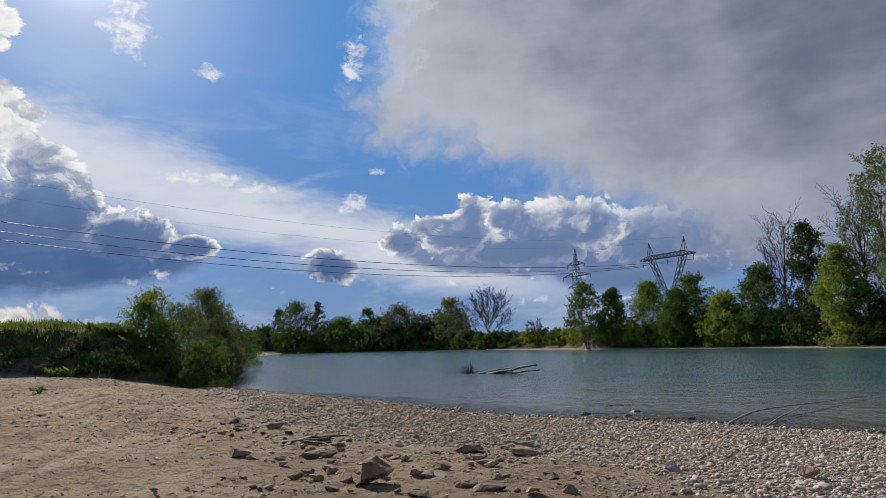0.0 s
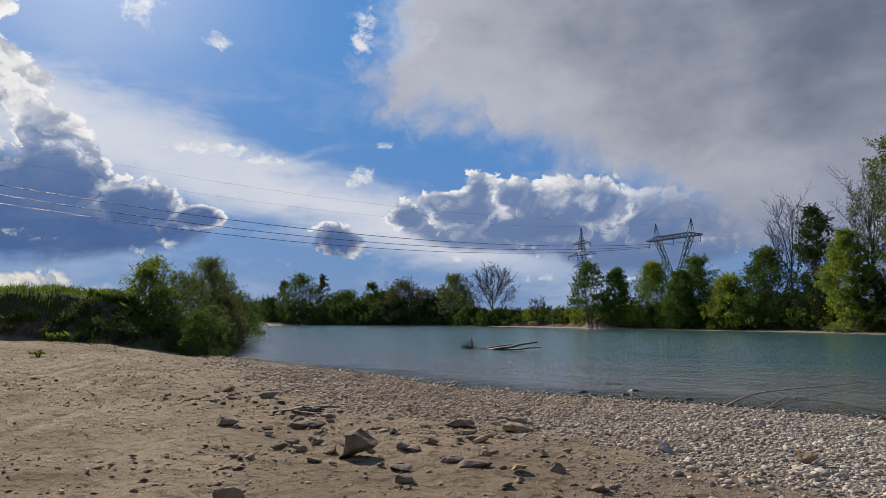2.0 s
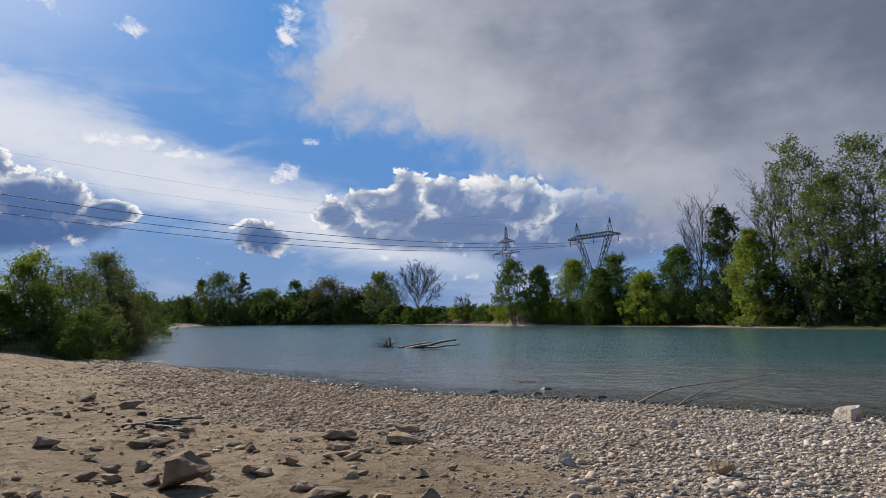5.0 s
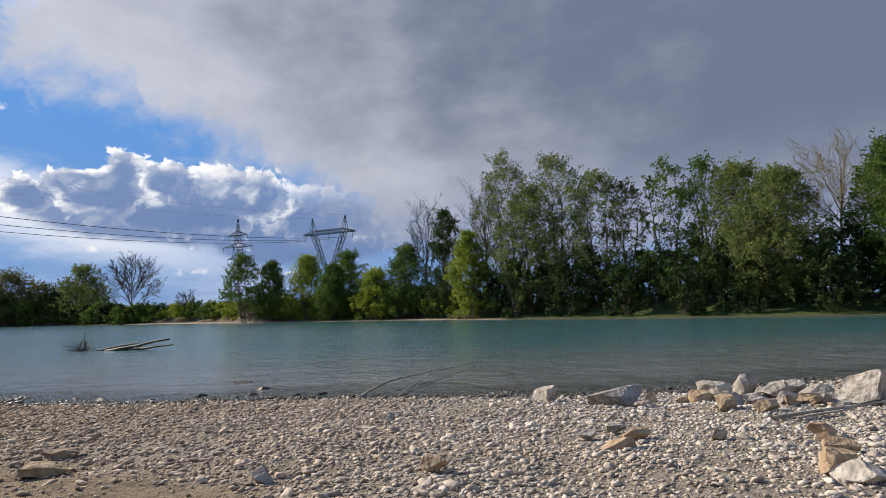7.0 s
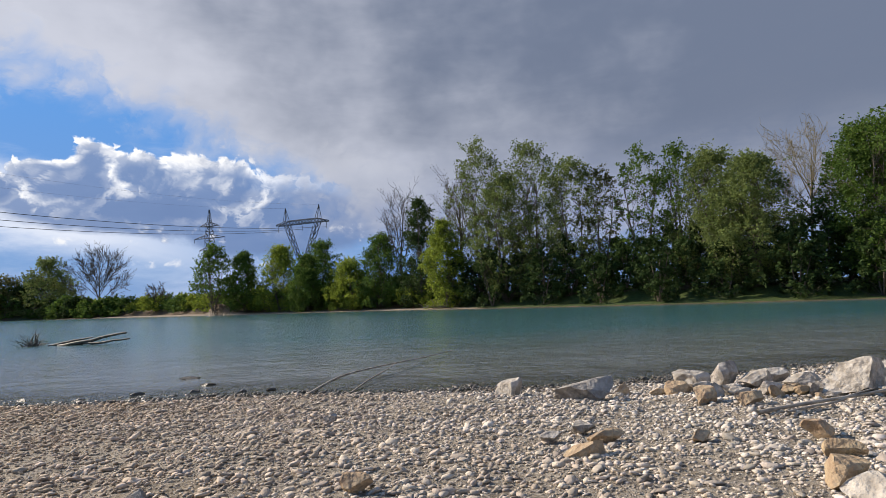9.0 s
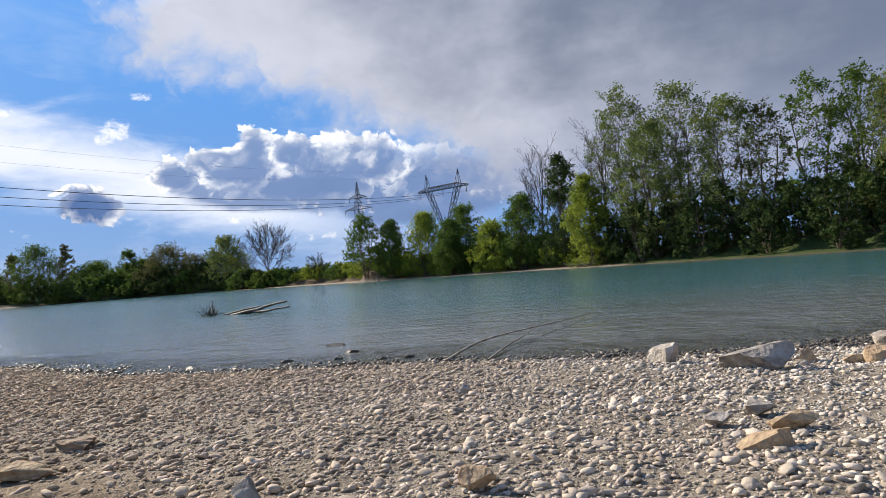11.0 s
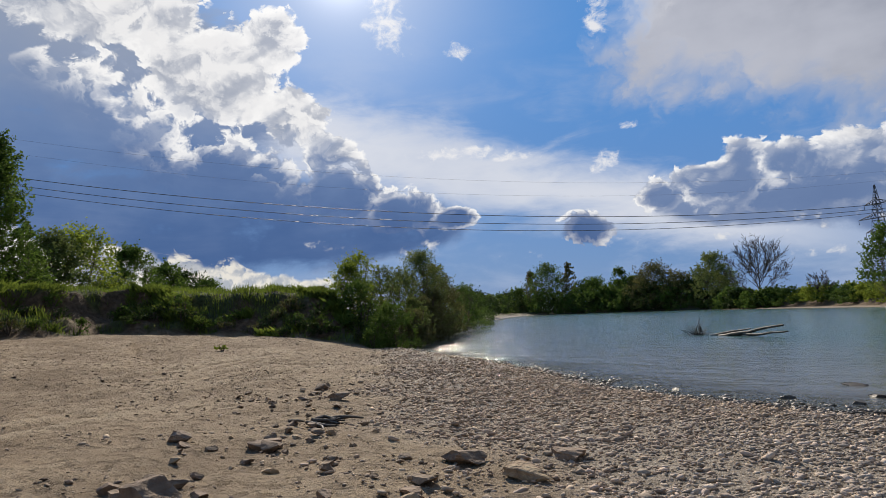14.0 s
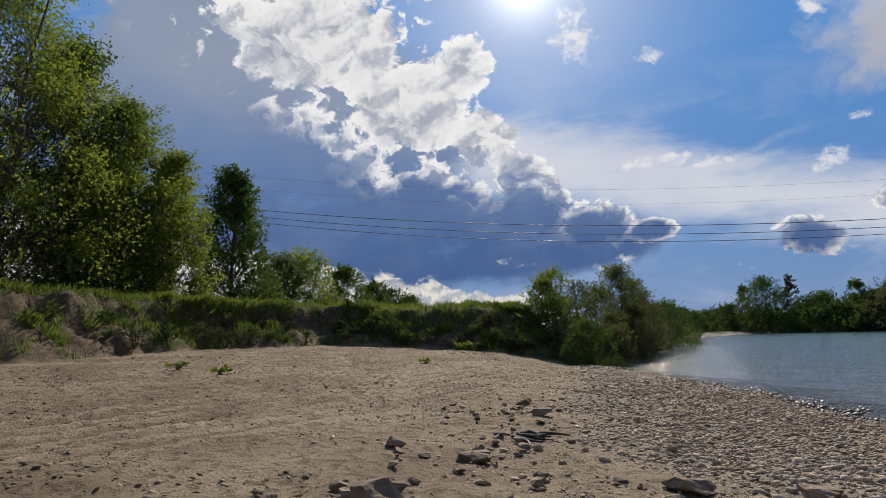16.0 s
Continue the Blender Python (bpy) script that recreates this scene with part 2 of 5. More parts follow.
# ---- materials ----
def material(name, base, dark, scale=3.0, rough=0.85, bump=0.3, bump_scale=40.0, island=0.0, metal=0.0, spec=0.3, obj=0.0, mixlo=0.35, mixhi=0.65, translucent=0.0):
    """Two-tone noise surface with fine relief; island and obj vary the value piece by piece."""
    m = bpy.data.materials.new(name)
    m.use_nodes = True
    nt = m.node_tree
    N, L = nt.nodes, nt.links
    b = N["Principled BSDF"]
    tc = N.new("ShaderNodeTexCoord")
    n1 = N.new("ShaderNodeTexNoise")
    n1.inputs["Scale"].default_value, n1.inputs["Detail"].default_value, n1.inputs["Roughness"].default_value = scale, 6, 0.6
    L.new(tc.outputs["Object"], n1.inputs["Vector"])
    r = N.new("ShaderNodeMapRange")
    r.inputs[1].default_value, r.inputs[2].default_value = mixlo, mixhi
    L.new(n1.outputs[0], r.inputs[0])
    mx = N.new("ShaderNodeMix")
    mx.data_type = "RGBA"
    mx.inputs[6].default_value, mx.inputs[7].default_value = (*dark, 1), (*base, 1)
    L.new(r.outputs[0], mx.inputs[0])
    c = mx.outputs[2]
    for amount, node, sock in ((island, "ShaderNodeNewGeometry", "Random Per Island"), (obj, "ShaderNodeObjectInfo", "Random")):
        if amount:
            g = N.new(node)
            h = N.new("ShaderNodeHueSaturation")
            v = N.new("ShaderNodeMapRange")
            v.inputs[3].default_value, v.inputs[4].default_value = 1 - amount, 1 + amount
            L.new(g.outputs[sock], v.inputs[0])
            L.new(v.outputs[0], h.inputs["Value"])
            sa = N.new("ShaderNodeMath")
            sa.operation = "MULTIPLY_ADD"
            sa.inputs[1].default_value, sa.inputs[2].default_value = 7.31, 0.0
            L.new(g.outputs[sock], sa.inputs[0])
            fr = N.new("ShaderNodeMath")
            fr.operation = "FRACT"
            L.new(sa.outputs[0], fr.inputs[0])
            hv = N.new("ShaderNodeMapRange")
            hv.inputs[3].default_value, hv.inputs[4].default_value = 0.5 - 0.03 * amount, 0.5 + 0.03 * amount
            L.new(fr.outputs[0], hv.inputs[0])
            L.new(hv.outputs[0], h.inputs["Hue"])
            L.new(c, h.inputs["Color"])
            c = h.outputs[0]
    L.new(c, b.inputs["Base Color"])
    b.inputs["Roughness"].default_value, b.inputs["Metallic"].default_value, b.inputs["Specular IOR Level"].default_value = rough, metal, spec
    if bump:
        n2 = N.new("ShaderNodeTexNoise")
        n2.inputs["Scale"].default_value, n2.inputs["Detail"].default_value = bump_scale, 5
        L.new(tc.outputs["Object"], n2.inputs["Vector"])
        bp = N.new("ShaderNodeBump")
        bp.inputs["Strength"].default_value, bp.inputs["Distance"].default_value = bump, (0.06 if name.startswith("rock") else 0.02)
        L.new(n2.outputs[0], bp.inputs["Height"])
        L.new(bp.outputs[0], b.inputs["Normal"])
    if translucent:
        t = N.new("ShaderNodeBsdfTranslucent")
        L.new(c, t.inputs[0])
        ms = N.new("ShaderNodeMixShader")
        ms.inputs[0].default_value = translucent
        L.new(b.outputs[0], ms.inputs[1])
        L.new(t.outputs[0], ms.inputs[2])
        L.new(ms.outputs[0], N["Material Output"].inputs[0])
    return m


M_bark = material("bark", (0.16, 0.13, 0.10), (0.06, 0.05, 0.04), 6, 0.95, 0.6, 20)
M_twig = material("bare_twigs", (0.105, 0.088, 0.07), (0.05, 0.042, 0.035), 6, 0.95, 0.2, 20)
M_goldtwig = material("golden_twigs", (0.30, 0.25, 0.13), (0.15, 0.12, 0.07), 6, 0.9, 0.2, 20)
M_deadwood = material("weathered_wood", (0.42, 0.38, 0.32), (0.20, 0.17, 0.14), 5, 0.9, 0.5, 30)
M_wetwood = material("wet_driftwood", (0.13, 0.11, 0.09), (0.03, 0.027, 0.024), 4, 0.6, 0.5, 30)
M_steel = material("galvanised_steel", (0.11, 0.12, 0.135), (0.07, 0.075, 0.085), 0.5, 0.7, 0.0, 20)
M_cable = material("cable", (0.10, 0.11, 0.13), (0.06, 0.06, 0.07), 1, 0.5, 0.0)
M_post = material("old_post", (0.10, 0.08, 0.06), (0.04, 0.035, 0.03), 8, 0.9, 0.4, 30)


def leaf_mat(name, base, dark, tr=0.4):
    return material(name, base, dark, 0.35, 0.75, 0.0, island=0.22, spec=0.14, translucent=tr)


M_leaf_green = leaf_mat("leaves_green", (0.115, 0.185, 0.035), (0.06, 0.105, 0.022), 0.42)
M_leaf_bright = leaf_mat("leaves_fresh", (0.26, 0.32, 0.045), (0.15, 0.205, 0.032), 0.52)
M_leaf_dark = leaf_mat("leaves_dark", (0.055, 0.092, 0.025), (0.03, 0.052, 0.016), 0.35)
M_leaf_willow = leaf_mat("leaves_willow", (0.185, 0.23, 0.07), (0.105, 0.14, 0.045), 0.42)
M_leaf_olive = leaf_mat("leaves_olive", (0.155, 0.155, 0.055), (0.085, 0.09, 0.036), 0.4)
M_grass = leaf_mat("grass_blades", (0.18, 0.24, 0.04), (0.085, 0.125, 0.025), 0.5)
M_rock_grey = material("rock_grey", (0.43, 0.40, 0.36), (0.20, 0.18, 0.16), 6, 0.9, 1.0, 11, obj=0.12)
M_rock_white = material("rock_pale", (0.52, 0.47, 0.41), (0.25, 0.215, 0.175), 6, 0.9, 1.0, 11, obj=0.1)
M_rock_tan = material("rock_tan", (0.47, 0.36, 0.23), (0.28, 0.19, 0.12), 6, 0.85, 0.9, 14, obj=0.12)
M_rock_brown = material("rock_brown", (0.29, 0.215, 0.15), (0.14, 0.10, 0.07), 5, 0.85, 0.6, 18, obj=0.15)
M_pebble = material("river_pebbles", (0.57, 0.505, 0.435), (0.39, 0.34, 0.285), 3, 0.9, 0.4, 60, island=0.40)
M_wetstone = material("wet_stones", (0.17, 0.15, 0.125), (0.08, 0.07, 0.06), 4, 0.5, 0.3, 50, island=0.4, spec=0.4)
M_rock_wet = material("rock_wet", (0.09, 0.08, 0.065), (0.035, 0.03, 0.026), 6, 0.45, 0.5, 16)
M_cobble = material("river_cobbles", (0.56, 0.49, 0.40), (0.39, 0.33, 0.265), 4, 0.85, 0.4, 60, obj=0.42)


def silted(m):
    """Upstream the stones carry a film of dry brown silt; downstream they are washed pale."""
    N, L = m.node_tree.nodes, m.node_tree.links
    b = N["Principled BSDF"]
    old = b.inputs["Base Color"].links[0].from_socket
    geo, sep, n, add_, r, mx = (N.new("ShaderNode" + k) for k in ("NewGeometry", "SeparateXYZ", "TexNoise", "Math", "MapRange", "Mix"))
    L.new(geo.outputs["Position"], sep.inputs[0])
    L.new(geo.outputs["Position"], n.inputs["Vector"])
    n.inputs["Scale"].default_value, n.inputs["Detail"].default_value = 0.6, 5
    add_.operation = "MULTIPLY_ADD"
    add_.inputs[1].default_value = 9.0
    L.new(n.outputs[0], add_.inputs[0])
    L.new(sep.outputs[0], add_.inputs[2])
    for k, v in ((1, 2.0), (2, 11.0), (3, 1.0), (4, 0.0)):
        r.inputs[k].default_value = v
    L.new(add_.outputs[0], r.inputs[0])
    mx.data_type, mx.blend_type = "RGBA", "MULTIPLY"
    mx.inputs[7].default_value = (0.86, 0.75, 0.64, 1)
    L.new(r.outputs[0], mx.inputs[0])
    L.new(old, mx.inputs[6])
    L.new(mx.outputs[2], b.inputs["Base Color"])


silted(M_pebble)
silted(M_cobble)
# aerial haze painted as a blue base colour
M_haze_hill = material("haze_blue_hill", (0.10, 0.15, 0.24), (0.08, 0.12, 0.20), 0.002, 1.0, 0.0)


def ground_material():
    m = bpy.data.materials.new("ground")
    m.use_nodes = True
    nt = m.node_tree
    N, L = nt.nodes, nt.links
    b = N["Principled BSDF"]
    tc = N.new("ShaderNodeTexCoord")
    at = N.new("ShaderNodeAttribute")
    at.attribute_name = "zone"
    sp = N.new("ShaderNodeSeparateColor")
    L.new(at.outputs["Color"], sp.inputs[0])

    def nz(scale, detail=6, rough=0.6, stretch=None):
        n = N.new("ShaderNodeTexNoise")
        n.inputs["Scale"].default_value, n.inputs["Detail"].default_value, n.inputs["Roughness"].default_value = scale, detail, rough
        L.new(tc.outputs["Object"], n.inputs["Vector"])
        return n.outputs[0]

    def rmp(v, lo, hi, a=0.0, c=1.0):
        r = N.new("ShaderNodeMapRange")
        r.inputs[1].default_value, r.inputs[2].default_value, r.inputs[3].default_value, r.inputs[4].default_value = lo, hi, a, c
        L.new(v, r.inputs[0])
        return r.outputs[0]

    def mx(f, a, c):
        n = N.new("ShaderNodeMix")
        n.data_type = "RGBA"
        for k, v in ((0, f), (6, a), (7, c)):
            if isinstance(v, tuple):
                n.inputs[k].default_value = (*v, 1)
            elif isinstance(v, float):
                n.inputs[k].default_value = v
            else:
                L.new(v, n.inputs[k])
        return n.outputs[2]

    def mth(op, a, c):
        n = N.new("ShaderNodeMath")
        n.operation = op
        for k, v in enumerate((a, c)):
            if isinstance(v, float):
                n.inputs[k].default_value = v
            else:
                L.new(v, n.inputs[k])
        return n.outputs[0]

    clod = nz(9.0, 6, 0.7)
    big, mid, fine, clod2 = nz(0.45), nz(3.0), nz(28.0, 8, 0.7), nz(6.5, 7, 0.72)
    sand = mx(rmp(big, 0.35, 0.65), (0.215, 0.155, 0.097), (0.385, 0.30, 0.20))
    sand = mx(rmp(mid, 0.52, 0.70, 0.0, 0.8), sand, (0.21, 0.155, 0.10))
    sand = mx(rmp(fine, 0.58, 0.70, 0.0, 0.5), sand, (0.12, 0.09, 0.062))
    gravel = mx(rmp(fine, 0.35, 0.6), (0.23, 0.19, 0.145), (0.46, 0.40, 0.325))
    soil = mx(rmp(mid, 0.35, 0.65), (0.075, 0.05, 0.03), (0.19, 0.135, 0.085))
    soil = mx(rmp(fine, 0.5, 0.7, 0.0, 0.5), soil, (0.24, 0.18, 0.12))
    turf = mx(rmp(mid, 0.3, 0.7), (0.035, 0.055, 0.014), (0.08, 0.12, 0.03))
    sand = mx(rmp(clod2, 0.60, 0.68, 0.0, 0.6), sand, (0.11, 0.078, 0.05))
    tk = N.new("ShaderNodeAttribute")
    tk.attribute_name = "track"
    # tyre track relief painted in: lit ridges paler, shaded ruts darker
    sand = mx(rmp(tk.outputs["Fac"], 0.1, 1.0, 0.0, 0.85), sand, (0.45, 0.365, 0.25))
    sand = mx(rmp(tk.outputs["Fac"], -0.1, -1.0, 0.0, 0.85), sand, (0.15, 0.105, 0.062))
    # small hollows: sunk in the bump below, their shade painted into the sand colour
    shaded_pit = rmp(nz(4.2, 7, 0.68), 0.54, 0.61)
    sand = mx(mth("MULTIPLY", shaded_pit, 0.45), sand, (0.12, 0.082, 0.05))
    c = mx(sp.outputs[1], sand, gravel)
    c = mx(sp.outputs[0], c, soil)
    tf = N.new("ShaderNodeAttribute")
    tf.attribute_name = "turf"
    c = mx(tf.outputs["Fac"], c, turf)
    wet = N.new("ShaderNodeMix")
    wet.data_type, wet.blend_type = "RGBA", "MULTIPLY"
    L.new(sp.outputs[2], wet.inputs[0])
    L.new(c, wet.inputs[6])
    wet.inputs[7].default_value = (0.60, 0.57, 0.53, 1)
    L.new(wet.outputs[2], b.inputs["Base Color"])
    L.new(rmp(sp.outputs[2], 0.0, 1.0, 0.92, 0.35), b.inputs["Roughness"])
    b.inputs["Specular IOR Level"].default_value = 0.25
    vor = N.new("ShaderNodeTexVoronoi")
    vor.inputs["Scale"].default_value = 17.0
    L.new(tc.outputs["Object"], vor.inputs["Vector"])
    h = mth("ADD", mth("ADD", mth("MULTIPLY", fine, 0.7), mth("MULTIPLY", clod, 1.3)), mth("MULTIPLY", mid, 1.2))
    h = mth("SUBTRACT", h, mth("ADD", mth("MULTIPLY", vor.outputs["Distance"], 0.25), mth("MULTIPLY", shaded_pit, 0.9)))
    bp = N.new("ShaderNodeBump")
    bp.inputs["Strength"].default_value, bp.inputs["Distance"].default_value = 1.0, 0.07
    L.new(h, bp.inputs["Height"])
    L.new(bp.outputs[0], b.inputs["Normal"])
    return m


def water_material():
    m = bpy.data.materials.new("river_water")
    m.use_nodes = True
    nt = m.node_tree
    N, L = nt.nodes, nt.links
    b = N["Principled BSDF"]
    tc = N.new("ShaderNodeTexCoord")
    at = N.new("ShaderNodeAttribute")
    at.attribute_name = "depth"
    mx = N.new("ShaderNodeMix")
    mx.data_type = "RGBA"
    mx.inputs[6].default_value, mx.inputs[7].default_value = (0.135, 0.145, 0.137, 1), (0.040, 0.124, 0.132, 1)
    dr = N.new("ShaderNodeMapRange")
    dr.inputs[1].default_value, dr.inputs[2].default_value = 0.1, 1.6
    L.new(at.outputs["Fac"], dr.inputs[0])
    L.new(dr.outputs[0], mx.inputs[0])
    L.new(mx.outputs[2], b.inputs["Base Color"])
    b.inputs["Roughness"].default_value, b.inputs["IOR"].default_value = 0.12, 2.0
    hs = None
    for sc, st, wgt in ((0.30, (0.6, 1.3, 1), 2.2), (1.1, (0.8, 1.1, 1), 1.4), (3.0, (0.9, 1.1, 1), 0.8), (9.0, (1, 1, 1), 0.25)):
        mp = N.new("ShaderNodeMapping")
        mp.inputs["Scale"].default_value = st
        mp.inputs["Rotation"].default_value = (0, 0, radians(-12))
        L.new(tc.outputs["Object"], mp.inputs[0])
        n = N.new("ShaderNodeTexNoise")
        n.inputs["Scale"].default_value, n.inputs["Detail"].default_value, n.inputs["Distortion"].default_value = sc, 3, 0.6
        L.new(mp.outputs[0], n.inputs["Vector"])
        k = N.new("ShaderNodeMath")
        k.operation = "MULTIPLY_ADD"
        L.new(n.outputs[0], k.inputs[0])
        k.inputs[1].default_value = wgt
        if hs is None:
            k.inputs[2].default_value = 0.0
        else:
            L.new(hs, k.inputs[2])
        hs = k.outputs[0]
    bp = N.new("ShaderNodeBump")
    bp.inputs["Strength"].default_value, bp.inputs["Distance"].default_value = 1.0, 0.09
    L.new(hs, bp.inputs["Height"])
    L.new(bp.outputs[0], b.inputs["Normal"])
    tr = N.new("ShaderNodeBsdfTransparent")
    tr.inputs[0].default_value = (0.80, 0.86, 0.80, 1)
    fac = N.new("ShaderNodeMapRange")
    fac.inputs[1].default_value, fac.inputs[2].default_value, fac.inputs[3].default_value, fac.inputs[4].default_value = 0.0, 0.16, 0.35, 1.0
    L.new(at.outputs["Fac"], fac.inputs[0])
    ms = N.new("ShaderNodeMixShader")
    L.new(fac.outputs[0], ms.inputs[0])
    L.new(tr.outputs[0], ms.inputs[1])
    L.new(b.outputs[0], ms.inputs[2])
    L.new(ms.outputs[0], N["Material Output"].inputs[0])
    return m


M_ground, M_water = ground_material(), water_material()


# ---- mesh helpers ----
def mesh_from(name, verts, faces, mat, smooth=False):
    """A mesh from arrays: faces all of one size."""
    verts, faces = np.asarray(verts, dtype=np.float32), np.asarray(faces, dtype=np.int32)
    me = bpy.data.meshes.new(name)
    k = faces.shape[1]
    me.vertices.add(len(verts))
    me.vertices.foreach_set("co", verts.ravel())
    me.loops.add(faces.size)
    me.loops.foreach_set("vertex_index", faces.ravel())
    me.polygons.add(len(faces))
    me.polygons.foreach_set("loop_start", np.arange(0, faces.size, k, dtype=np.int32))
    me.polygons.foreach_set("use_smooth", np.full(len(faces), smooth))
    me.update(calc_edges=True)
    me.materials.append(mat)
    return me


def child(name, me, parent, label=""):
    ob = new(name, me)
    ob.parent = parent
    return tagged(ob, label)


def thing(name, at, label, category, group="", kind=""):
    ob = new(name)
    ob.location = at
    ob.empty_display_size = 0.1
    return tagged(ob, label, category, group, kind)


class Tubes:
    """Collects tapered tubes into one mesh."""

    def __init__(self):
        self.v, self.f, self.n = [], [], 0

    def add(self, pts, radii, sides=5):
        pts = np.asarray(pts, dtype=float)
        d = np.gradient(pts, axis=0)
        d /= np.linalg.norm(d, axis=1)[:, None] + 1e-9
        ref = np.array([0.0, 0.0, 1.0]) if abs(d[:, 2]).mean() < 0.8 else np.array([1.0, 0.0, 0.0])
        a = np.cross(d, ref)
        a /= np.linalg.norm(a, axis=1)[:, None] + 1e-9
        b = np.cross(d, a)
        ang = np.arange(sides) * 2 * math.pi / sides
        r = np.asarray(radii, dtype=float)
        ring = pts[:, None, :] + (a[:, None, :] * np.cos(ang)[None, :, None] + b[:, None, :] * np.sin(ang)[None, :, None]) * r[:, None, None]
        k = len(pts)
        self.v.append(ring.reshape(-1, 3))
        i = np.arange(k - 1)[:, None] * sides + np.arange(sides)[None, :]
        j = np.arange(k - 1)[:, None] * sides + (np.arange(sides)[None, :] + 1) % sides
        self.f.append(np.stack([i, j, j + sides, i + sides], -1).reshape(-1, 4) + self.n)
        self.n += k * sides

    def mesh(self, name, mat):
        return mesh_from(name, np.concatenate(self.v), np.concatenate(self.f), mat, True)


def leaf_cards(rng, centres, size, mat, name="crown", droop=0.0, aspect=0.55):
    """One small folded leaf, or spray of leaves, at every centre."""
    n = len(centres)
    u = rng.normal(size=(n, 3))
    u[:, 2] = u[:, 2] * 0.7 - droop
    u /= np.linalg.norm(u, axis=1)[:, None]
    w = np.cross(u, rng.normal(size=(n, 3)))
    w /= np.linalg.norm(w, axis=1)[:, None] + 1e-9
    nn = np.cross(u, w)
    s = size * rng.uniform(0.55, 1.35, n)[:, None]
    p = np.asarray(centres)
    v = np.stack([p - u * s * 0.5, p + w * s * aspect * 0.5 + nn * s * 0.08, p + u * s * 0.5, p - w * s * aspect * 0.5 + nn * s * 0.08], 1).reshape(-1, 3)
    f = np.arange(n * 4).reshape(-1, 4)
    return mesh_from(name, v, f, mat)


# ---- plan of the banks ----
NEAR = [(130, -4), (40, 10), (14.7, 11.6), (9.4, 11.5), (6.3, 12.2), (4.5, 12.9), (2.2, 14.1), (0.0, 14.6), (-2.2, 15.2), (-4.8, 16.3), (-8.2, 19.1), (-11.9, 21.2),
        (-19.8, 24.7), (-21.4, 26.6), (-26, 33.7), (-45, 59), (-70, 90), (-170, 262), (-330, 520)]
FAR = [(-270, 520), (-215, 310), (-188, 285), (-145, 268), (-106, 250), (-65, 232), (-56, 210), (-27, 172), (-5, 140), (12, 120), (22, 108), (31, 90), (37, 80),
       (44, 66), (52, 55), (58, 48), (64, 40), (80, 20), (160, -30)]
FOOT = [(-24, -60), (-24.5, -10), (-25.4, 1.4), (-31.9, 8.2), (-33.9, 15.9), (-30.8, 20.2), (-24.7, 22.4), (-22.0, 24.9), (-21.6, 26.4), (-26, 33.7), (-45, 59), (-70, 90),
        (-170, 262), (-330, 520)]
FOOT_Z = [1.3, 1.35, 1.35, 1.6, 1.6, 1.35, 1.0, 0.35, 0.05, 0.05, 0.05, 0.05, 0.05, 0.05]
FOOT_RISE = [3.6, 3.6, 3.6, 3.2, 3.0, 2.8, 2.6, 2.2, 2.0, 1.6, 1.6, 1.6, 1.6, 1.6]
SEAM = [(-22, 24), (-16, 19.5), (-10, 14.0), (-6.5, 11), (-4, 8.8), (-1.5, 6.4), (1.5, 4.2), (5, 1.5), (12, -2), (30, -4)]
TRACK = [(-5.5, -4.0), (-8.4, 0.5), (-9.8, 3.2), (-11.4, 6.4), (-13.2, 9.3), (-14.7, 11.4), (-16.3, 13.9), (-17.6, 17.0), (-18.8, 20.4), (-19.6, 23.8)]


def line_dist(x, y, line, *values):
    """Distance to a polyline, and values interpolated at the nearest place on it."""
    best = np.full(x.shape, 1e9)
    outs = [np.zeros(x.shape) for _ in values]
    for i in range(len(line) - 1):
        (ax, ay), (bx, by) = line[i], line[i + 1]
        dx, dy = bx - ax, by - ay
        t = np.clip(((x - ax) * dx + (y - ay) * dy) / (dx * dx + dy * dy), 0, 1)
        d = np.hypot(x - ax - t * dx, y - ay - t * dy)
        m = d < best
        best = np.where(m, d, best)
        for o, v in zip(outs, values):
            o[m] = (v[i] + (v[i + 1] - v[i]) * t)[m]
    return (best, *outs) if values else best


def inside(x, y, poly):
    c = np.zeros(x.shape, bool)
    for i in range(len(poly)):
        (ax, ay), (bx, by) = poly[i - 1], poly[i]
        if ay != by:
            c ^= ((ay > y) != (by > y)) & (x < (bx - ax) * (y - ay) / (by - ay) + ax)
    return c


def smooth(t):
    t = np.clip(t, 0, 1)
    return t * t * (3 - 2 * t)


def lattice(x, y, seed):
    """Value noise between -1 and 1."""
    xi, yi = np.floor(x), np.floor(y)
    fx, fy = smooth(x - xi), smooth(y - yi)

    def h(a, b):
        q = np.sin(a * 127.1 + b * 311.7 + seed * 74.7) * 43758.5453
        return (q - np.floor(q)) * 2 - 1
    return (h(xi, yi) * (1 - fx) + h(xi + 1, yi) * fx) * (1 - fy) + (h(xi, yi + 1) * (1 - fx) + h(xi + 1, yi + 1) * fx) * fy


def fbm(x, y, scale, seed, octaves=4):
    v, a = np.zeros(np.shape(x)), 1.0
    for o in range(octaves):
        v = v + a * lattice(x * scale * 2 ** o + 13.7 * o, y * scale * 2 ** o - 7.1 * o, seed + o)
        a *= 0.5
    return v


RIVER = NEAR + FAR
BANK = FOOT + [(-900, 520), (-900, -60)]


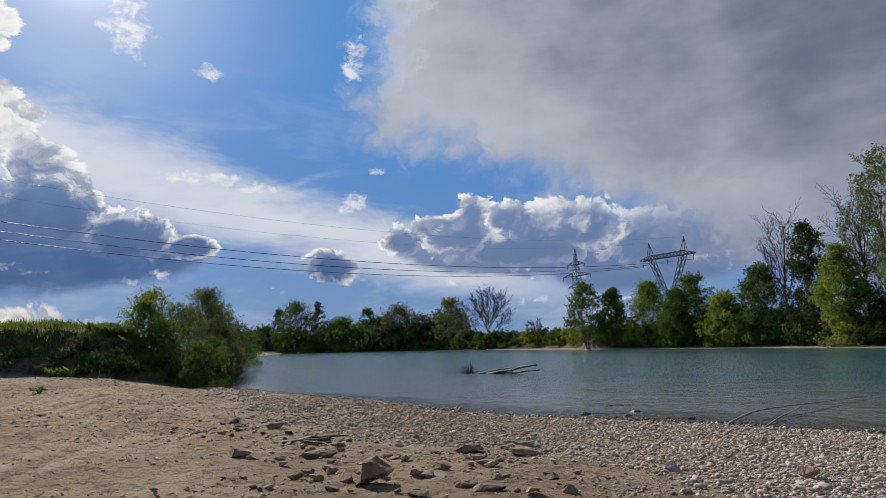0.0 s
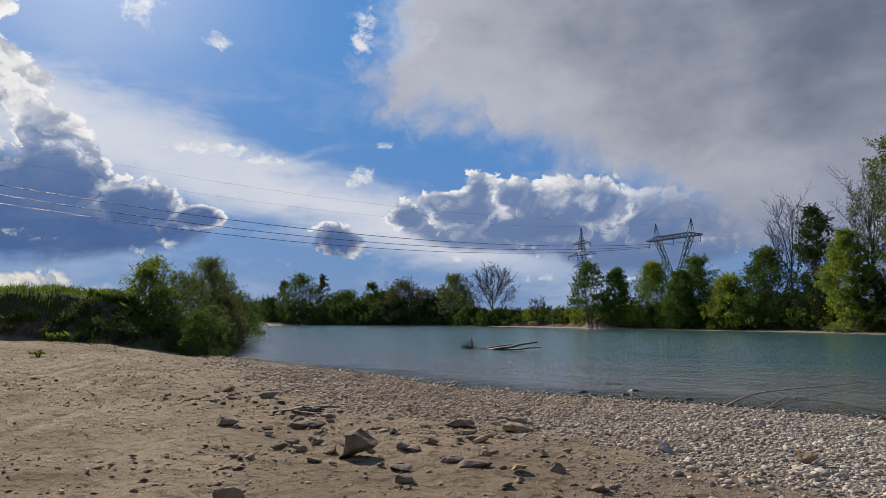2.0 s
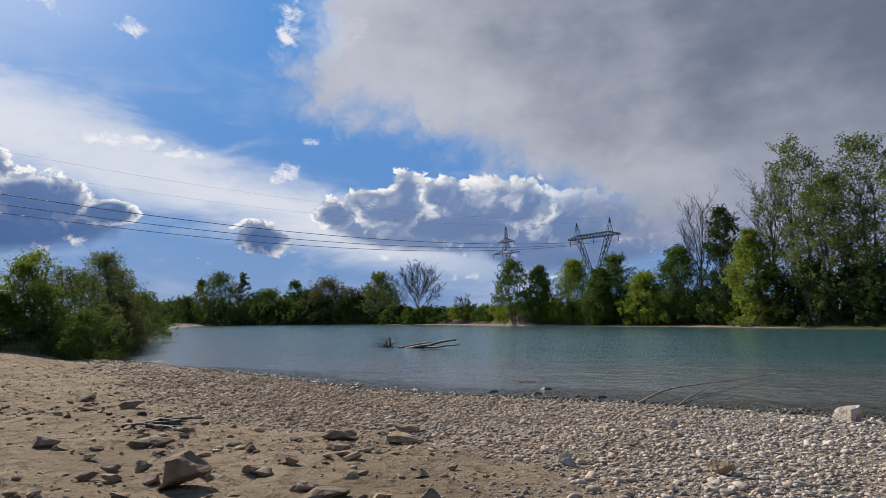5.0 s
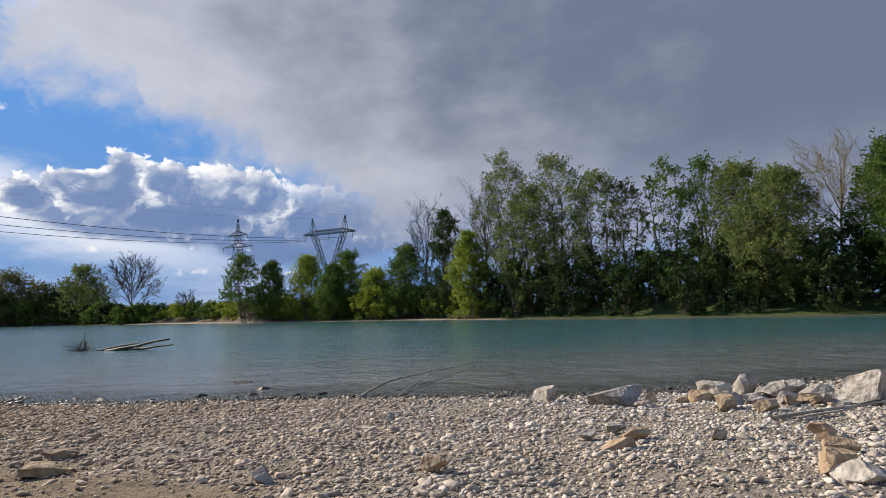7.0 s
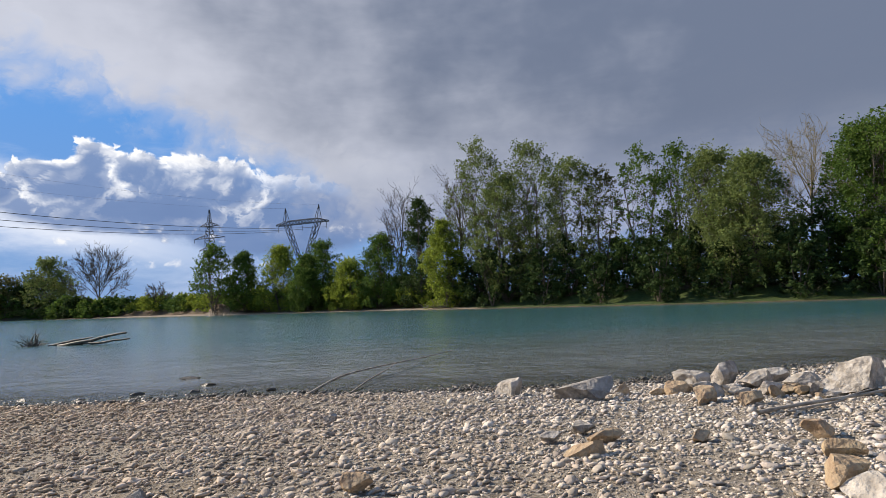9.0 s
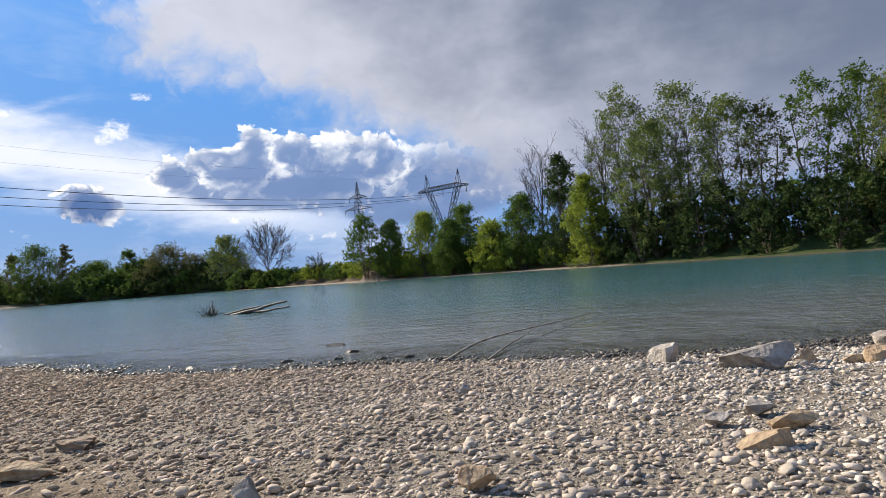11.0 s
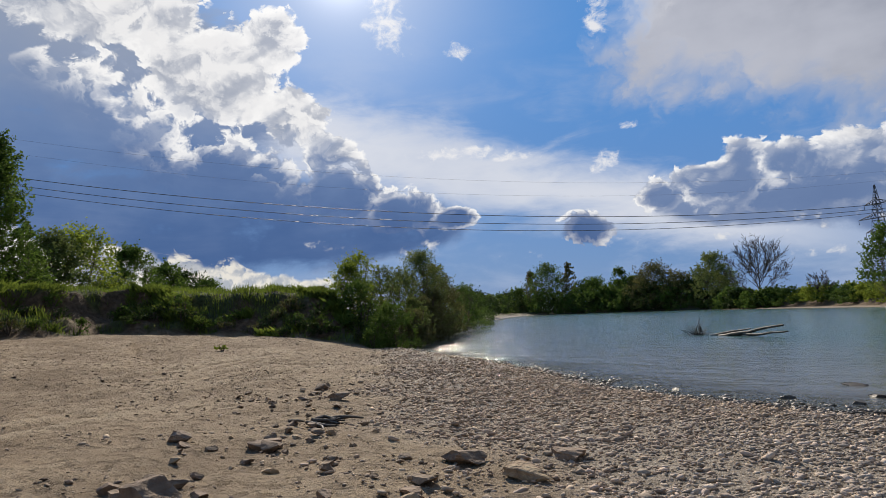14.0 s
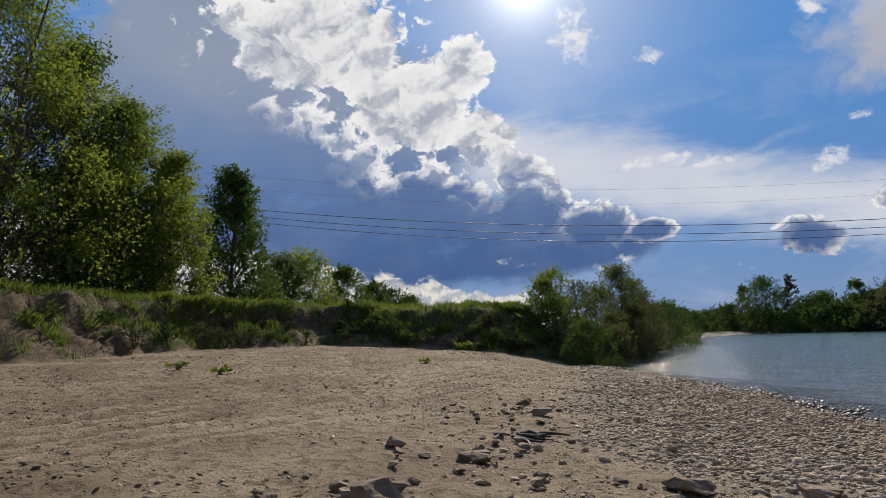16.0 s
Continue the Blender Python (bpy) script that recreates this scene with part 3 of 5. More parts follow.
def terrain(x, y):
    """Height, and the shares of soil, gravel, wetness and turf."""
    x, y = np.atleast_1d(np.asarray(x, float)), np.atleast_1d(np.asarray(y, float))
    wet_in = inside(x, y, RIVER)
    dn, df = line_dist(x, y, NEAR), line_dist(x, y, FAR)
    dn = dn + 0.25 * fbm(x, y, 0.5, 3, 2)
    near = dn < df
    d = np.minimum(dn, df)
    k = 0.046 + 0.0015 * np.clip(x, -10, 6)
    z_beach = k * np.minimum(np.maximum(dn, 0), 26) + 0.02 * np.clip(dn, 0, 1.0)
    dfoot, zf, rise = line_dist(x, y, FOOT, FOOT_Z, FOOT_RISE)
    s = smooth(1 - dfoot / 19.0)
    z_sand = z_beach + (np.maximum(zf, z_beach) - z_beach) * s
    gr = line_dist(x, y, SEAM)
    water_side = inside(x, y, SEAM + [(40, 40), (-20, 45)])
    seam = np.where(water_side, gr, -gr) + 0.9 * fbm(x, y, 0.45, 9, 3)
    gravel = smooth((seam + 0.8) / 2.2)
    rough_s = 0.04 * fbm(x, y, 0.9, 5, 4) + 0.022 * fbm(x, y, 3.3, 6, 3) * (1 - gravel)
    dt = line_dist(x, y, TRACK)
    track = np.zeros(x.shape)
    worn = np.clip(0.85 + 0.6 * fbm(x, y, 0.35, 61, 3), 0.0, 1.1)
    dt = dt + 0.10 * fbm(x, y, 0.25, 62, 2)
    for o in (0.0, 1.5):
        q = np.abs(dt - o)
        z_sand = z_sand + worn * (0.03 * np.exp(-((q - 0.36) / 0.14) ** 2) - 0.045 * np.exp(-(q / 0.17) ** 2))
        # colour mask for the painted light on ridges and shade in ruts
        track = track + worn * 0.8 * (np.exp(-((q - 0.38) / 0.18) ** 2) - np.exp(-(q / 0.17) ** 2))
    z = z_sand + (rough_s + 0.012 * fbm(x, y, 7.0, 16, 2) * (1 - gravel)) * smooth(dn / 1.5)
    on_bank = inside(x, y, BANK)
    lump = 0.8 * fbm(x, y, 0.22, 21, 4) + 0.35 * fbm(x, y, 0.9, 23, 3)
    db = np.maximum(dfoot + 0.9 * lump, 0)
    slump = 0.46 * smooth(db / 3.4) + 0.07 * fbm(x, y, 0.8, 31, 3) * smooth(db / 1.0)
    scarp = 0.42 * smooth((db - 2.9) / 1.5)
    back = 0.12 * smooth((db - 4) / 9)
    z_bank = zf + rise * (slump + scarp + back) + 0.10 * fbm(x, y, 1.2, 41, 4) * smooth(db / 1.5)
    z = np.where(on_bank, z_bank, z)
    far_z = 0.05 * np.minimum(df, 6) + 2.4 * np.exp(-((x + 6.5) ** 2 + (y - 143.5) ** 2) / 14) + 1.5 * smooth((df - 5.5 + lump) / 4.5) + 0.7 * smooth((df - 9) / 20) + 0.06 * lump
    z = np.where(near, z, far_z)
    bed = np.where(near, -0.055 * np.minimum(np.maximum(dn, 0), 6) - 0.10 * np.clip(dn - 6, 0, 14), -0.22 * np.minimum(df, 8))
    z = np.where(wet_in, bed + 0.02 * fbm(x, y, 1.5, 8, 3), np.maximum(z, 0.005))
    soil = np.where(on_bank & near, smooth(db / 0.7), 0.0)
    soil = np.where(near, soil, np.maximum(smooth((df - 3.5) / 2.0), np.maximum(smooth((x - 30) / 8), smooth((-36 - x) / 8))))
    soil = np.maximum(soil, 1.2 * np.exp(-((x + 6.5) ** 2 + (y - 143.5) ** 2) / 20) * ~near).clip(0, 1)
    turf = np.where(near, np.where(on_bank, np.maximum(smooth((db - 4.0) / 0.6), 0.75 * smooth((fbm(x, y, 0.55, 77, 3) + 0.05) / 0.5)), 0.0), np.maximum(smooth((df - 8) / 3), smooth((x - 31) / 5) * smooth((df - 0.6) / 1.0)))
    wet = np.where(wet_in, 1.0, smooth(1 - dn / 0.9) * near)
    gravel = np.where(near & ~on_bank, gravel, np.where(near, 0.0, 0.4))
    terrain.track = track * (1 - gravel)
    return z, soil, np.where(wet_in, 1.0, gravel), wet, turf


def ground_z(x, y):
    return float(terrain([x], [y])[0][0])


def axis(centre, fine, half, mid, reach, far, even=0.0):
    """Grid lines, close together round the centre, up to 1.6 m apart as far as even, and wider towards the horizon."""
    p = [0.0]
    while p[-1] < far:
        d = p[-1]
        step = fine if d < half else mid if d < reach else max(mid, (d - reach) * 0.09 + mid)
        p.append(d + (min(step, 1.6) if d < even else step))
    p = np.array(p)
    return centre + np.concatenate([-p[:0:-1], p])


gx, gy = axis(-4.0, 0.16, 16, 0.42, 34, 4200, 95), axis(9.0, 0.16, 13, 0.42, 30, 4200, 205)
GX, GY = np.meshgrid(gx, gy)
gz, g_soil, g_gravel, g_wet, g_turf = terrain(GX.ravel(), GY.ravel())
g_track_shade = terrain.track
nx, ny = len(gx), len(gy)
idx = np.arange(nx * ny).reshape(ny, nx)
quads = np.stack([idx[:-1, :-1], idx[:-1, 1:], idx[1:, 1:], idx[1:, :-1]], -1).reshape(-1, 4)
me = mesh_from("ground", np.stack([GX.ravel(), GY.ravel(), gz], 1), quads, M_ground, True)
zone = me.attributes.new("zone", "FLOAT_COLOR", "POINT")
zone.data.foreach_set("color", np.stack([g_soil, g_gravel, g_wet, np.ones_like(gz)], 1).astype(np.float32).ravel())
me.attributes.new("turf", "FLOAT", "POINT").data.foreach_set("value", g_turf.astype(np.float32))
me.attributes.new("track", "FLOAT", "POINT").data.foreach_set("value", g_track_shade.astype(np.float32))
ground = tagged(new("ground", me), "sandy river beach with tyre tracks, gravel shore and grassy earth bank", "ground", kind="structure")

wx, wy = axis(0.0, 0.5, 22, 2.0, 60, 1500), axis(16.0, 0.5, 10, 2.0, 60, 1500)
WX, WY = np.meshgrid(wx, wy)
wz = terrain(WX.ravel(), WY.ravel())[0]
keep = wz < 0.25
wi = np.arange(len(wx) * len(wy)).reshape(len(wy), len(wx))
wq = np.stack([wi[:-1, :-1], wi[:-1, 1:], wi[1:, 1:], wi[1:, :-1]], -1).reshape(-1, 4)
wq = wq[keep[wq].any(1)]
me = mesh_from("water", np.stack([WX.ravel(), WY.ravel(), np.zeros(wz.size)], 1), wq, M_water, True)
me.attributes.new("depth", "FLOAT", "POINT").data.foreach_set("value", np.maximum(-wz, 0).astype(np.float32))
water = tagged(new("water", me), "rippled blue-green river water, clear over the shallows", "river", kind="structure")

# far hills on the horizon, blue because the haze is in their colour
hx = np.linspace(-38, 34, 90)
hh = 26 + 34 * np.maximum(0, fbm(hx, hx * 0, 0.16, 4, 4)) + 40 * np.exp(-((hx + 17) / 4.0) ** 2)
rows = []
for r, k in ((3300, 0.0), (3500, 0.6), (3700, 1.0), (4000, 0.0)):
    rows.append(np.stack([r * np.sin(np.radians(hx)), r * np.cos(np.radians(hx)), hh * k - (1 - k) * 5], 1))
hv = np.concatenate(rows)
hi = np.arange(360).reshape(4, 90)
hq = np.stack([hi[:-1, :-1], hi[:-1, 1:], hi[1:, 1:], hi[1:, :-1]], -1).reshape(-1, 4)
tagged(new("backdrop", mesh_from("backdrop", hv, hq, M_haze_hill, True)), "distant hills on the horizon, painted haze blue", "hills", kind="structure")


# ---- trees ----
def tree(name, label, x, y, top, width, rng_seed, mat, leaf=0.4, clumps=40, per=120, base=0.25, spread=0.5, stems=1, lean=0.0, group="", clump_r=None, bark=None, round_top=0.6, droop=0.0, sink=0.15, category="tree", fill=0.75):
    """A tree or bush with trunk, limbs, twigs and a crown of separate leaves, reaching the height top above the water."""
    rng = np.random.default_rng(rng_seed)
    z0 = ground_z(x, y) - sink
    H, R = top - z0, width / 2
    t, lt = Tubes(), Tubes()
    r0 = (0.012 * H + 0.05) / math.sqrt(stems)
    trunks = []
    for s_ in range(stems):
        a = rng.uniform(0, 2 * math.pi)
        out = (0.0 if stems == 1 else rng.uniform(0.25, 0.6)) * R
        n = 9
        f = np.linspace(0, 1, n)
        hgt = H * (0.9 if stems == 1 else rng.uniform(0.7, 0.95))
        wob = np.cumsum(rng.normal(0, 0.012 * H, (n, 2)), 0) * f[:, None]
        p = np.stack([lean * H * f ** 1.3 + out * math.cos(a) * f ** 0.8 + wob[:, 0], out * math.sin(a) * f ** 0.8 + wob[:, 1], hgt * f], 1)
        t.add(p, r0 * (1 - 0.88 * f) + 0.01, 6)
        trunks.append(p)
    clumps, per = int(clumps * 2.2), per * fill
    cr = clump_r or max(0.3, width * 0.125)
    pts = []
    for i in range(clumps):
        f = base + (1 - base) * rng.uniform(0, 1) ** 1.05
        q = (f - base) / (1 - base)
        prof = (math.sin(math.pi * min(1, (q * (1 - 0.12) + 0.12)) ** round_top)) ** 0.7
        a = rng.uniform(0, 2 * math.pi)
        rad = R * prof * rng.uniform(0.1, 1.0) ** spread
        p = trunks[i % stems]
        tz = max(0.08, f - rng.uniform(0.12, 0.3)) * H
        k = min(len(p) - 2, int(tz / max(p[-1, 2], 0.1) * (len(p) - 1)))
        root = p[k]
        c = np.array([lean * H * f ** 1.3 + rad * math.cos(a), rad * math.sin(a), min(f * H, H - cr * 0.7)])
        m = (root + c) / 2 + np.array([0, 0, -0.06 * np.linalg.norm(c - root)]) + rng.normal(0, 0.03 * R + 0.02, 3)
        rb = r0 * 0.35 * (1 - 0.6 * f)
        lt.add([root, m, c], [rb, rb * 0.6, rb * 0.2 + 0.006], 3)
        if category == "tree":
            e = c + rng.normal(0, cr * 0.75, 3)
            lt.add([c + (root - c) * 0.12, (c + e) / 2 + rng.normal(0, cr * 0.1, 3), e], [rb * 0.3 + 0.008, rb * 0.2 + 0.006, 0.004], 3)
        m_ = max(4, int(per * rng.uniform(0.5, 1.4)))
        # each clump is a handful of leafy shoots that point up and outwards
        ns = max(2, m_ // 11)
        at = c + rng.normal(0, cr * 0.46, (ns, 3)) * np.array([1, 1, 0.8])
        way = np.array([math.cos(a) * 0.55, math.sin(a) * 0.55, 0.75 - 1.3 * droop]) + rng.normal(0, 0.45, (ns, 3))
        way *= (cr * rng.uniform(0.35, 0.95, ns) / np.linalg.norm(way, axis=1))[:, None]
        j = rng.integers(0, ns, m_)
        u_ = rng.uniform(-0.4, 1.0, m_)
        pk = at[j] + way[j] * u_[:, None] + rng.normal(0, cr * 0.15, (m_, 3)) * (1.15 - 0.6 * np.abs(u_))[:, None]
        pts.append(pk)
    pts = np.concatenate(pts)
    pts = pts[pts[:, 2] > 0.12]
    ob = thing(name, (x, y, z0), label, category, group)
    child("trunk" if category == "tree" else "stem", t.mesh("trunk", bark or M_bark), ob)
    child("branchwork", lt.mesh("branchwork", bark or M_bark), ob)
    child("crown" if category == "tree" else "foliage", leaf_cards(rng, pts, leaf, mat, droop=droop * 0.4), ob)
    return ob


def bare_tree(name, label, x, y, top, width, rng_seed, mat, limbs=13, group="", fork=0.16, buds=None, thin=0.02):
    """A leafless tree: limbs that rise from the trunk to a domed outline, forking into fine twigs."""
    rng = np.random.default_rng(rng_seed)
    z0 = ground_z(x, y) - 0.15
    H, R = top - z0, width / 2
    t, tw = Tubes(), Tubes()
    tips = []
    r0 = 0.013 * H
    n = 7
    f = np.linspace(0, 1, n)
    stem = np.stack([np.cumsum(rng.normal(0, 0.008 * H, n)) * f, np.cumsum(rng.normal(0, 0.008 * H, n)) * f, f * H * 0.72], 1)
    t.add(stem, r0 * (1 - 0.8 * f), 6)

    def shoot(p, d, length, r, lev):
        k = 4 if lev < 2 else 3
        q = [np.array(p)]
        for _ in range(k):
            d = d + rng.normal(0, 0.09, 3) + np.array([0, 0, 0.07])
            d = d / np.linalg.norm(d)
            q.append(q[-1] + d * length / k)
        tw.add(q, np.linspace(r, max(r * 0.45, thin * 0.6), k + 1), 3)
        if lev == 3:
            tips.append(q[-1])
            return
        for i in range(5 if lev == 1 else 4):
            nd = d + rng.normal(0, 0.48, 3)
            shoot(q[1 + (i % k)], nd / np.linalg.norm(nd), length * rng.uniform(0.42, 0.7), max(r * 0.5, thin), lev + 1)

    for i in range(limbs):
        a = i * 2.4 + rng.uniform(-0.3, 0.3)
        th = math.acos(1 - 0.97 * (i + 0.5) / limbs) * rng.uniform(0.85, 1.05)
        g = fork + (0.62 - fork) * (1 - i / limbs) * rng.uniform(0.6, 1.0)
        p = np.array([np.interp(g * H, stem[:, 2], stem[:, k]) for k in range(3)])
        zc = 0.42 * H
        e = np.array([R * math.sin(th) * math.cos(a), R * math.sin(th) * math.sin(a), max(zc + (H - zc) * math.cos(th), p[2] + 0.08 * H)]) * 0.86
        m = p * 0.45 + e * 0.55 + np.array([0, 0, 0.03 * H]) * rng.uniform(-0.6, 1)
        w = np.linspace(0, 1, 7)[:, None]
        c = p * (1 - w) ** 2 + m * 2 * w * (1 - w) + e * w ** 2 + rng.normal(0, 0.006 * H, (7, 3)) * w
        rl = r0 * 0.42 * (1 - 0.5 * g)
        t.add(c, np.linspace(rl, max(rl * 0.3, thin), 7), 5)
        for k in (2, 3, 4, 5, 6, 6):
            d = c[k] - c[k - 1]
            d = d / np.linalg.norm(d) + rng.normal(0, 0.34, 3)
            shoot(c[k], d / np.linalg.norm(d), H * rng.uniform(0.10, 0.17), max(rl * 0.35, thin), 1)
    ob = thing(name, (x, y, z0), label, "tree", group)
    child("trunk", t.mesh("trunk", mat), ob)
    child("branchwork", tw.mesh("branchwork", mat), ob)
    if buds:
        tp = np.array(tips)
        tp = tp[rng.permutation(len(tp))[:1100]]
        child("crown", leaf_cards(rng, tp + rng.normal(0, 0.2, tp.shape), 0.22, buds), ob)
    return ob


RG = "riverside trees on the far bank"
# far bank, from the eroded mound towards the tall wood: x, y, top, width
tree("leaning_tree", "small leaning tree with thin open crown on the eroded far bank", -7.5, 143.0, 15.2, 9.5, 101, M_leaf_green, 0.40, 60, 80, 0.30, 0.45, 3, 0.02, RG)
for i, (x, y, top, w_, m, dens) in enumerate(((-1.3, 142, 13.4, 7.5, M_leaf_green, 150), (6.4, 135, 14.0, 9.5, M_leaf_bright, 140), (11.2, 127, 11.5, 7, M_leaf_green, 140),
                                              (14.2, 127.7, 14.4, 9.6, M_leaf_green, 150), (18.9, 119.4, 10, 8.5, M_leaf_bright, 130), (24.3, 115, 14.3, 8.6, M_leaf_green, 140),
                                              (30.0, 107, 19.9, 7.6, M_leaf_dark, 150), (31.5, 98, 14.8, 7.2, M_leaf_bright, 130))):
    tree("deciduous_tree", "young leafy green tree in spring foliage on the far bank", x, y, top, w_ * 1.1, 110 + i, m, 0.34, 80, dens, 0.02, 0.55, 3, 0, RG, round_top=0.62)
bare_tree("bare_tree", "leafless dead-looking tree standing above the far bank bushes", 27.8, 113.6, 23.5, 6.5, 131, M_twig, 8, RG, thin=0.022)
bare_tree("bare_tree", "leafless greyish tree beside the tall wood", 35.3, 99.8, 24.8, 8.0, 132, M_twig, 9, RG, thin=0.022, buds=M_leaf_olive)
for i, (x, y, top, w_, m, n_, per) in enumerate(((37.6, 96.7, 28.4, 9.0, M_leaf_willow, 46, 95), (39.2, 89.8, 21.1, 9.0, M_leaf_willow, 50, 120), (43.7, 89.0, 26.3, 10.5, M_leaf_willow, 52, 90),
                                                 (46.9, 82.2, 22.1, 9.5, M_leaf_willow, 46, 90), (50.4, 79.4, 20.3, 6.0, M_leaf_olive, 26, 60), (53.9, 74.3, 22.5, 7.2, M_leaf_green, 32, 75),
                                                 (57.9, 71.1, 22.4, 7.8, M_leaf_green, 34, 80), (59.3, 65.9, 19.8, 10.2, M_leaf_willow, 60, 130), (58.8, 59.9, 17.6, 9.0, M_leaf_willow, 56, 140),
                                                 (68.2, 52.4, 20.0, 8.5, M_leaf_green, 60, 140), (67.2, 48.9, 20.0, 10.0, M_leaf_green, 60, 140), (72, 40, 20, 10, M_leaf_green, 50, 130),
                                                 (77, 31, 19, 10, M_leaf_dark, 50, 130), (86, 22, 20, 11, M_leaf_green, 50, 130))):
    tree("tall_tree", "tall airy riverside tree with light spring leaves", x, y, top, w_ * 1.15, 150 + i, m, 0.34, int(n_ * 1.35), per * 1.3, 0.08, 0.45, 2, 0, RG, round_top=1.05, droop=0.25)
bare_tree("golden_bare_tree", "tall bare tree with pale golden twigs", 67.3, 59.4, 22.2, 10.5, 171, M_goldtwig, 16, RG, 0.35, thin=0.017)

# understorey of the far bank
rng = np.random.default_rng(5)
SG = "shrubs along the far bank"
foot_line = [(31, 96), (36, 87), (42, 76), (48, 67), (54, 59), (59.5, 51), (65, 43), (74, 31), (88, 18)]
for i in range(42):
    u = i / 41 * (len(foot_line) - 1.001)
    k = int(u)
    px = foot_line[k][0] + (foot_line[k + 1][0] - foot_line[k][0]) * (u - k)
    py = foot_line[k][1] + (foot_line[k + 1][1] - foot_line[k][1]) * (u - k)
    off = 2.3 + (i % 4) * 3.3 + rng.uniform(-0.8, 0.8)
    tree("shrub", "dense dark green shrub under the tall riverside trees", px + off * 0.86, py + off * 0.5, rng.uniform(6, 9) + (i % 4) * 1.0, rng.uniform(6.5, 9), 200 + i,
         (M_leaf_dark, M_leaf_dark, M_leaf_dark, M_leaf_green)[i % 4], 0.5, 22, 70, 0.03, 0.5, 3, 0, SG, category="shrub")
low_line = [(-44, 200), (-27, 178), (-8, 150), (4, 136), (16, 122), (25, 111), (31, 100)]
for i in range(40):
    u = i / 39 * (len(low_line) - 1.001)
    k = int(u)
    px = low_line[k][0] + (low_line[k + 1][0] - low_line[k][0]) * (u - k)
    py = low_line[k][1] + (low_line[k + 1][1] - low_line[k][1]) * (u - k)
    off = 4.5 + (i % 3) * 3.2 + rng.uniform(-0.8, 0.8)
    tree("shrub", "low bright green bush on the far sand bank", px + off * 0.6, py + off * 0.8, rng.uniform(4.0, 6.4), rng.uniform(8, 11), 260 + i,
         (M_leaf_bright, M_leaf_green)[i % 2], 0.5, 20, 80, 0.03, 0.5, 3, 0, SG, category="shrub")

# wooded point upstream
IG = "trees on the wooded point upstream"
for i, (x, y, top, w_, m, n_) in enumerate(((-200, 299, 14, 16, M_leaf_dark, 24), (-186, 292, 15.5, 14, M_leaf_green, 24), (-176.8, 289, 24, 9, M_leaf_olive, 20), (-163, 284, 27.2, 19, M_leaf_green, 44),
                                            (-147.3, 278, 26, 7, M_leaf_olive, 20), (-131, 271, 17, 17, M_leaf_green, 34), (-114, 263, 20.7, 9, M_leaf_green, 24), (-105, 259, 16, 13, M_leaf_green, 28),
                                            (-95.7, 256, 20.8, 18, M_leaf_olive, 36), (-83, 250, 15.4, 13, M_leaf_olive, 28), (-67.5, 243, 21.6, 14, M_leaf_willow, 30), (-75, 262, 16, 18, M_leaf_dark, 28),
                                            (-122, 285, 15, 18, M_leaf_dark, 28), (-150, 300, 16, 18, M_leaf_dark, 28))):
    tree("deciduous_tree", "leafy tree on the wooded point across the river", x, y, top * 0.97, w_ * 1.35, 300 + i, m, 0.7, int(n_ * 1.9), 95, 0.0, 0.5, 2, 0, IG)
bare_tree("bare_tree", "large leafless round-crowned tree beyond the river bend", -43.3, 203.2, 21.4, 16.5, 331, M_twig, 18, IG, 0.12, thin=0.046)
bare_tree("bare_tree", "small leafless tree behind the low bushes", -24.6, 182.0, 9.2, 6, 332, M_twig, 9, IG, thin=0.03)
pt_line = [(-205, 301), (-145, 271), (-106, 253), (-66, 236), (-56, 214), (-40, 193)]
for i in range(32):
    u = i / 31 * (len(pt_line) - 1.001)
    k = int(u)
    px = pt_line[k][0] + (pt_line[k + 1][0] - pt_line[k][0]) * (u - k)
    py = pt_line[k][1] + (pt_line[k + 1][1] - pt_line[k][1]) * (u - k)
    tree("shrub", "bright bush at the water's edge of the wooded point", px + 1.0, py + 2.5 + (i % 2) * 5, (rng.uniform(8.5, 13.5) if px < -72 else rng.uniform(4.8, 6.8)), (rng.uniform(14, 20) if px < -72 else rng.uniform(8, 11)), 340 + i, (M_leaf_green, M_leaf_green, M_leaf_dark)[i % 3],
         0.9, 22, 70, 0.03, 0.5, 3, 0, SG, category="shrub")

# distant wood along the bank upstream
for i, (x, y, top, w_) in enumerate(((-94, 127, 7.4, 10), (-104, 140, 7.4, 12), (-114, 158, 8, 12), (-126, 178, 8.5, 13), (-140, 200, 9, 14), (-160, 235, 10, 16), (-182, 275, 12, 18), (-215, 330, 15, 22), (-245, 380, 17, 26), (-235, 420, 17, 26))):
    tree("deciduous_tree", "distant dark tree along the upstream bank", x, y, top, w_, 370 + i, (M_leaf_dark, M_leaf_green)[i % 2], 0.8, 20, 60, 0.05, 0.5, 2, 0, "distant trees upstream")

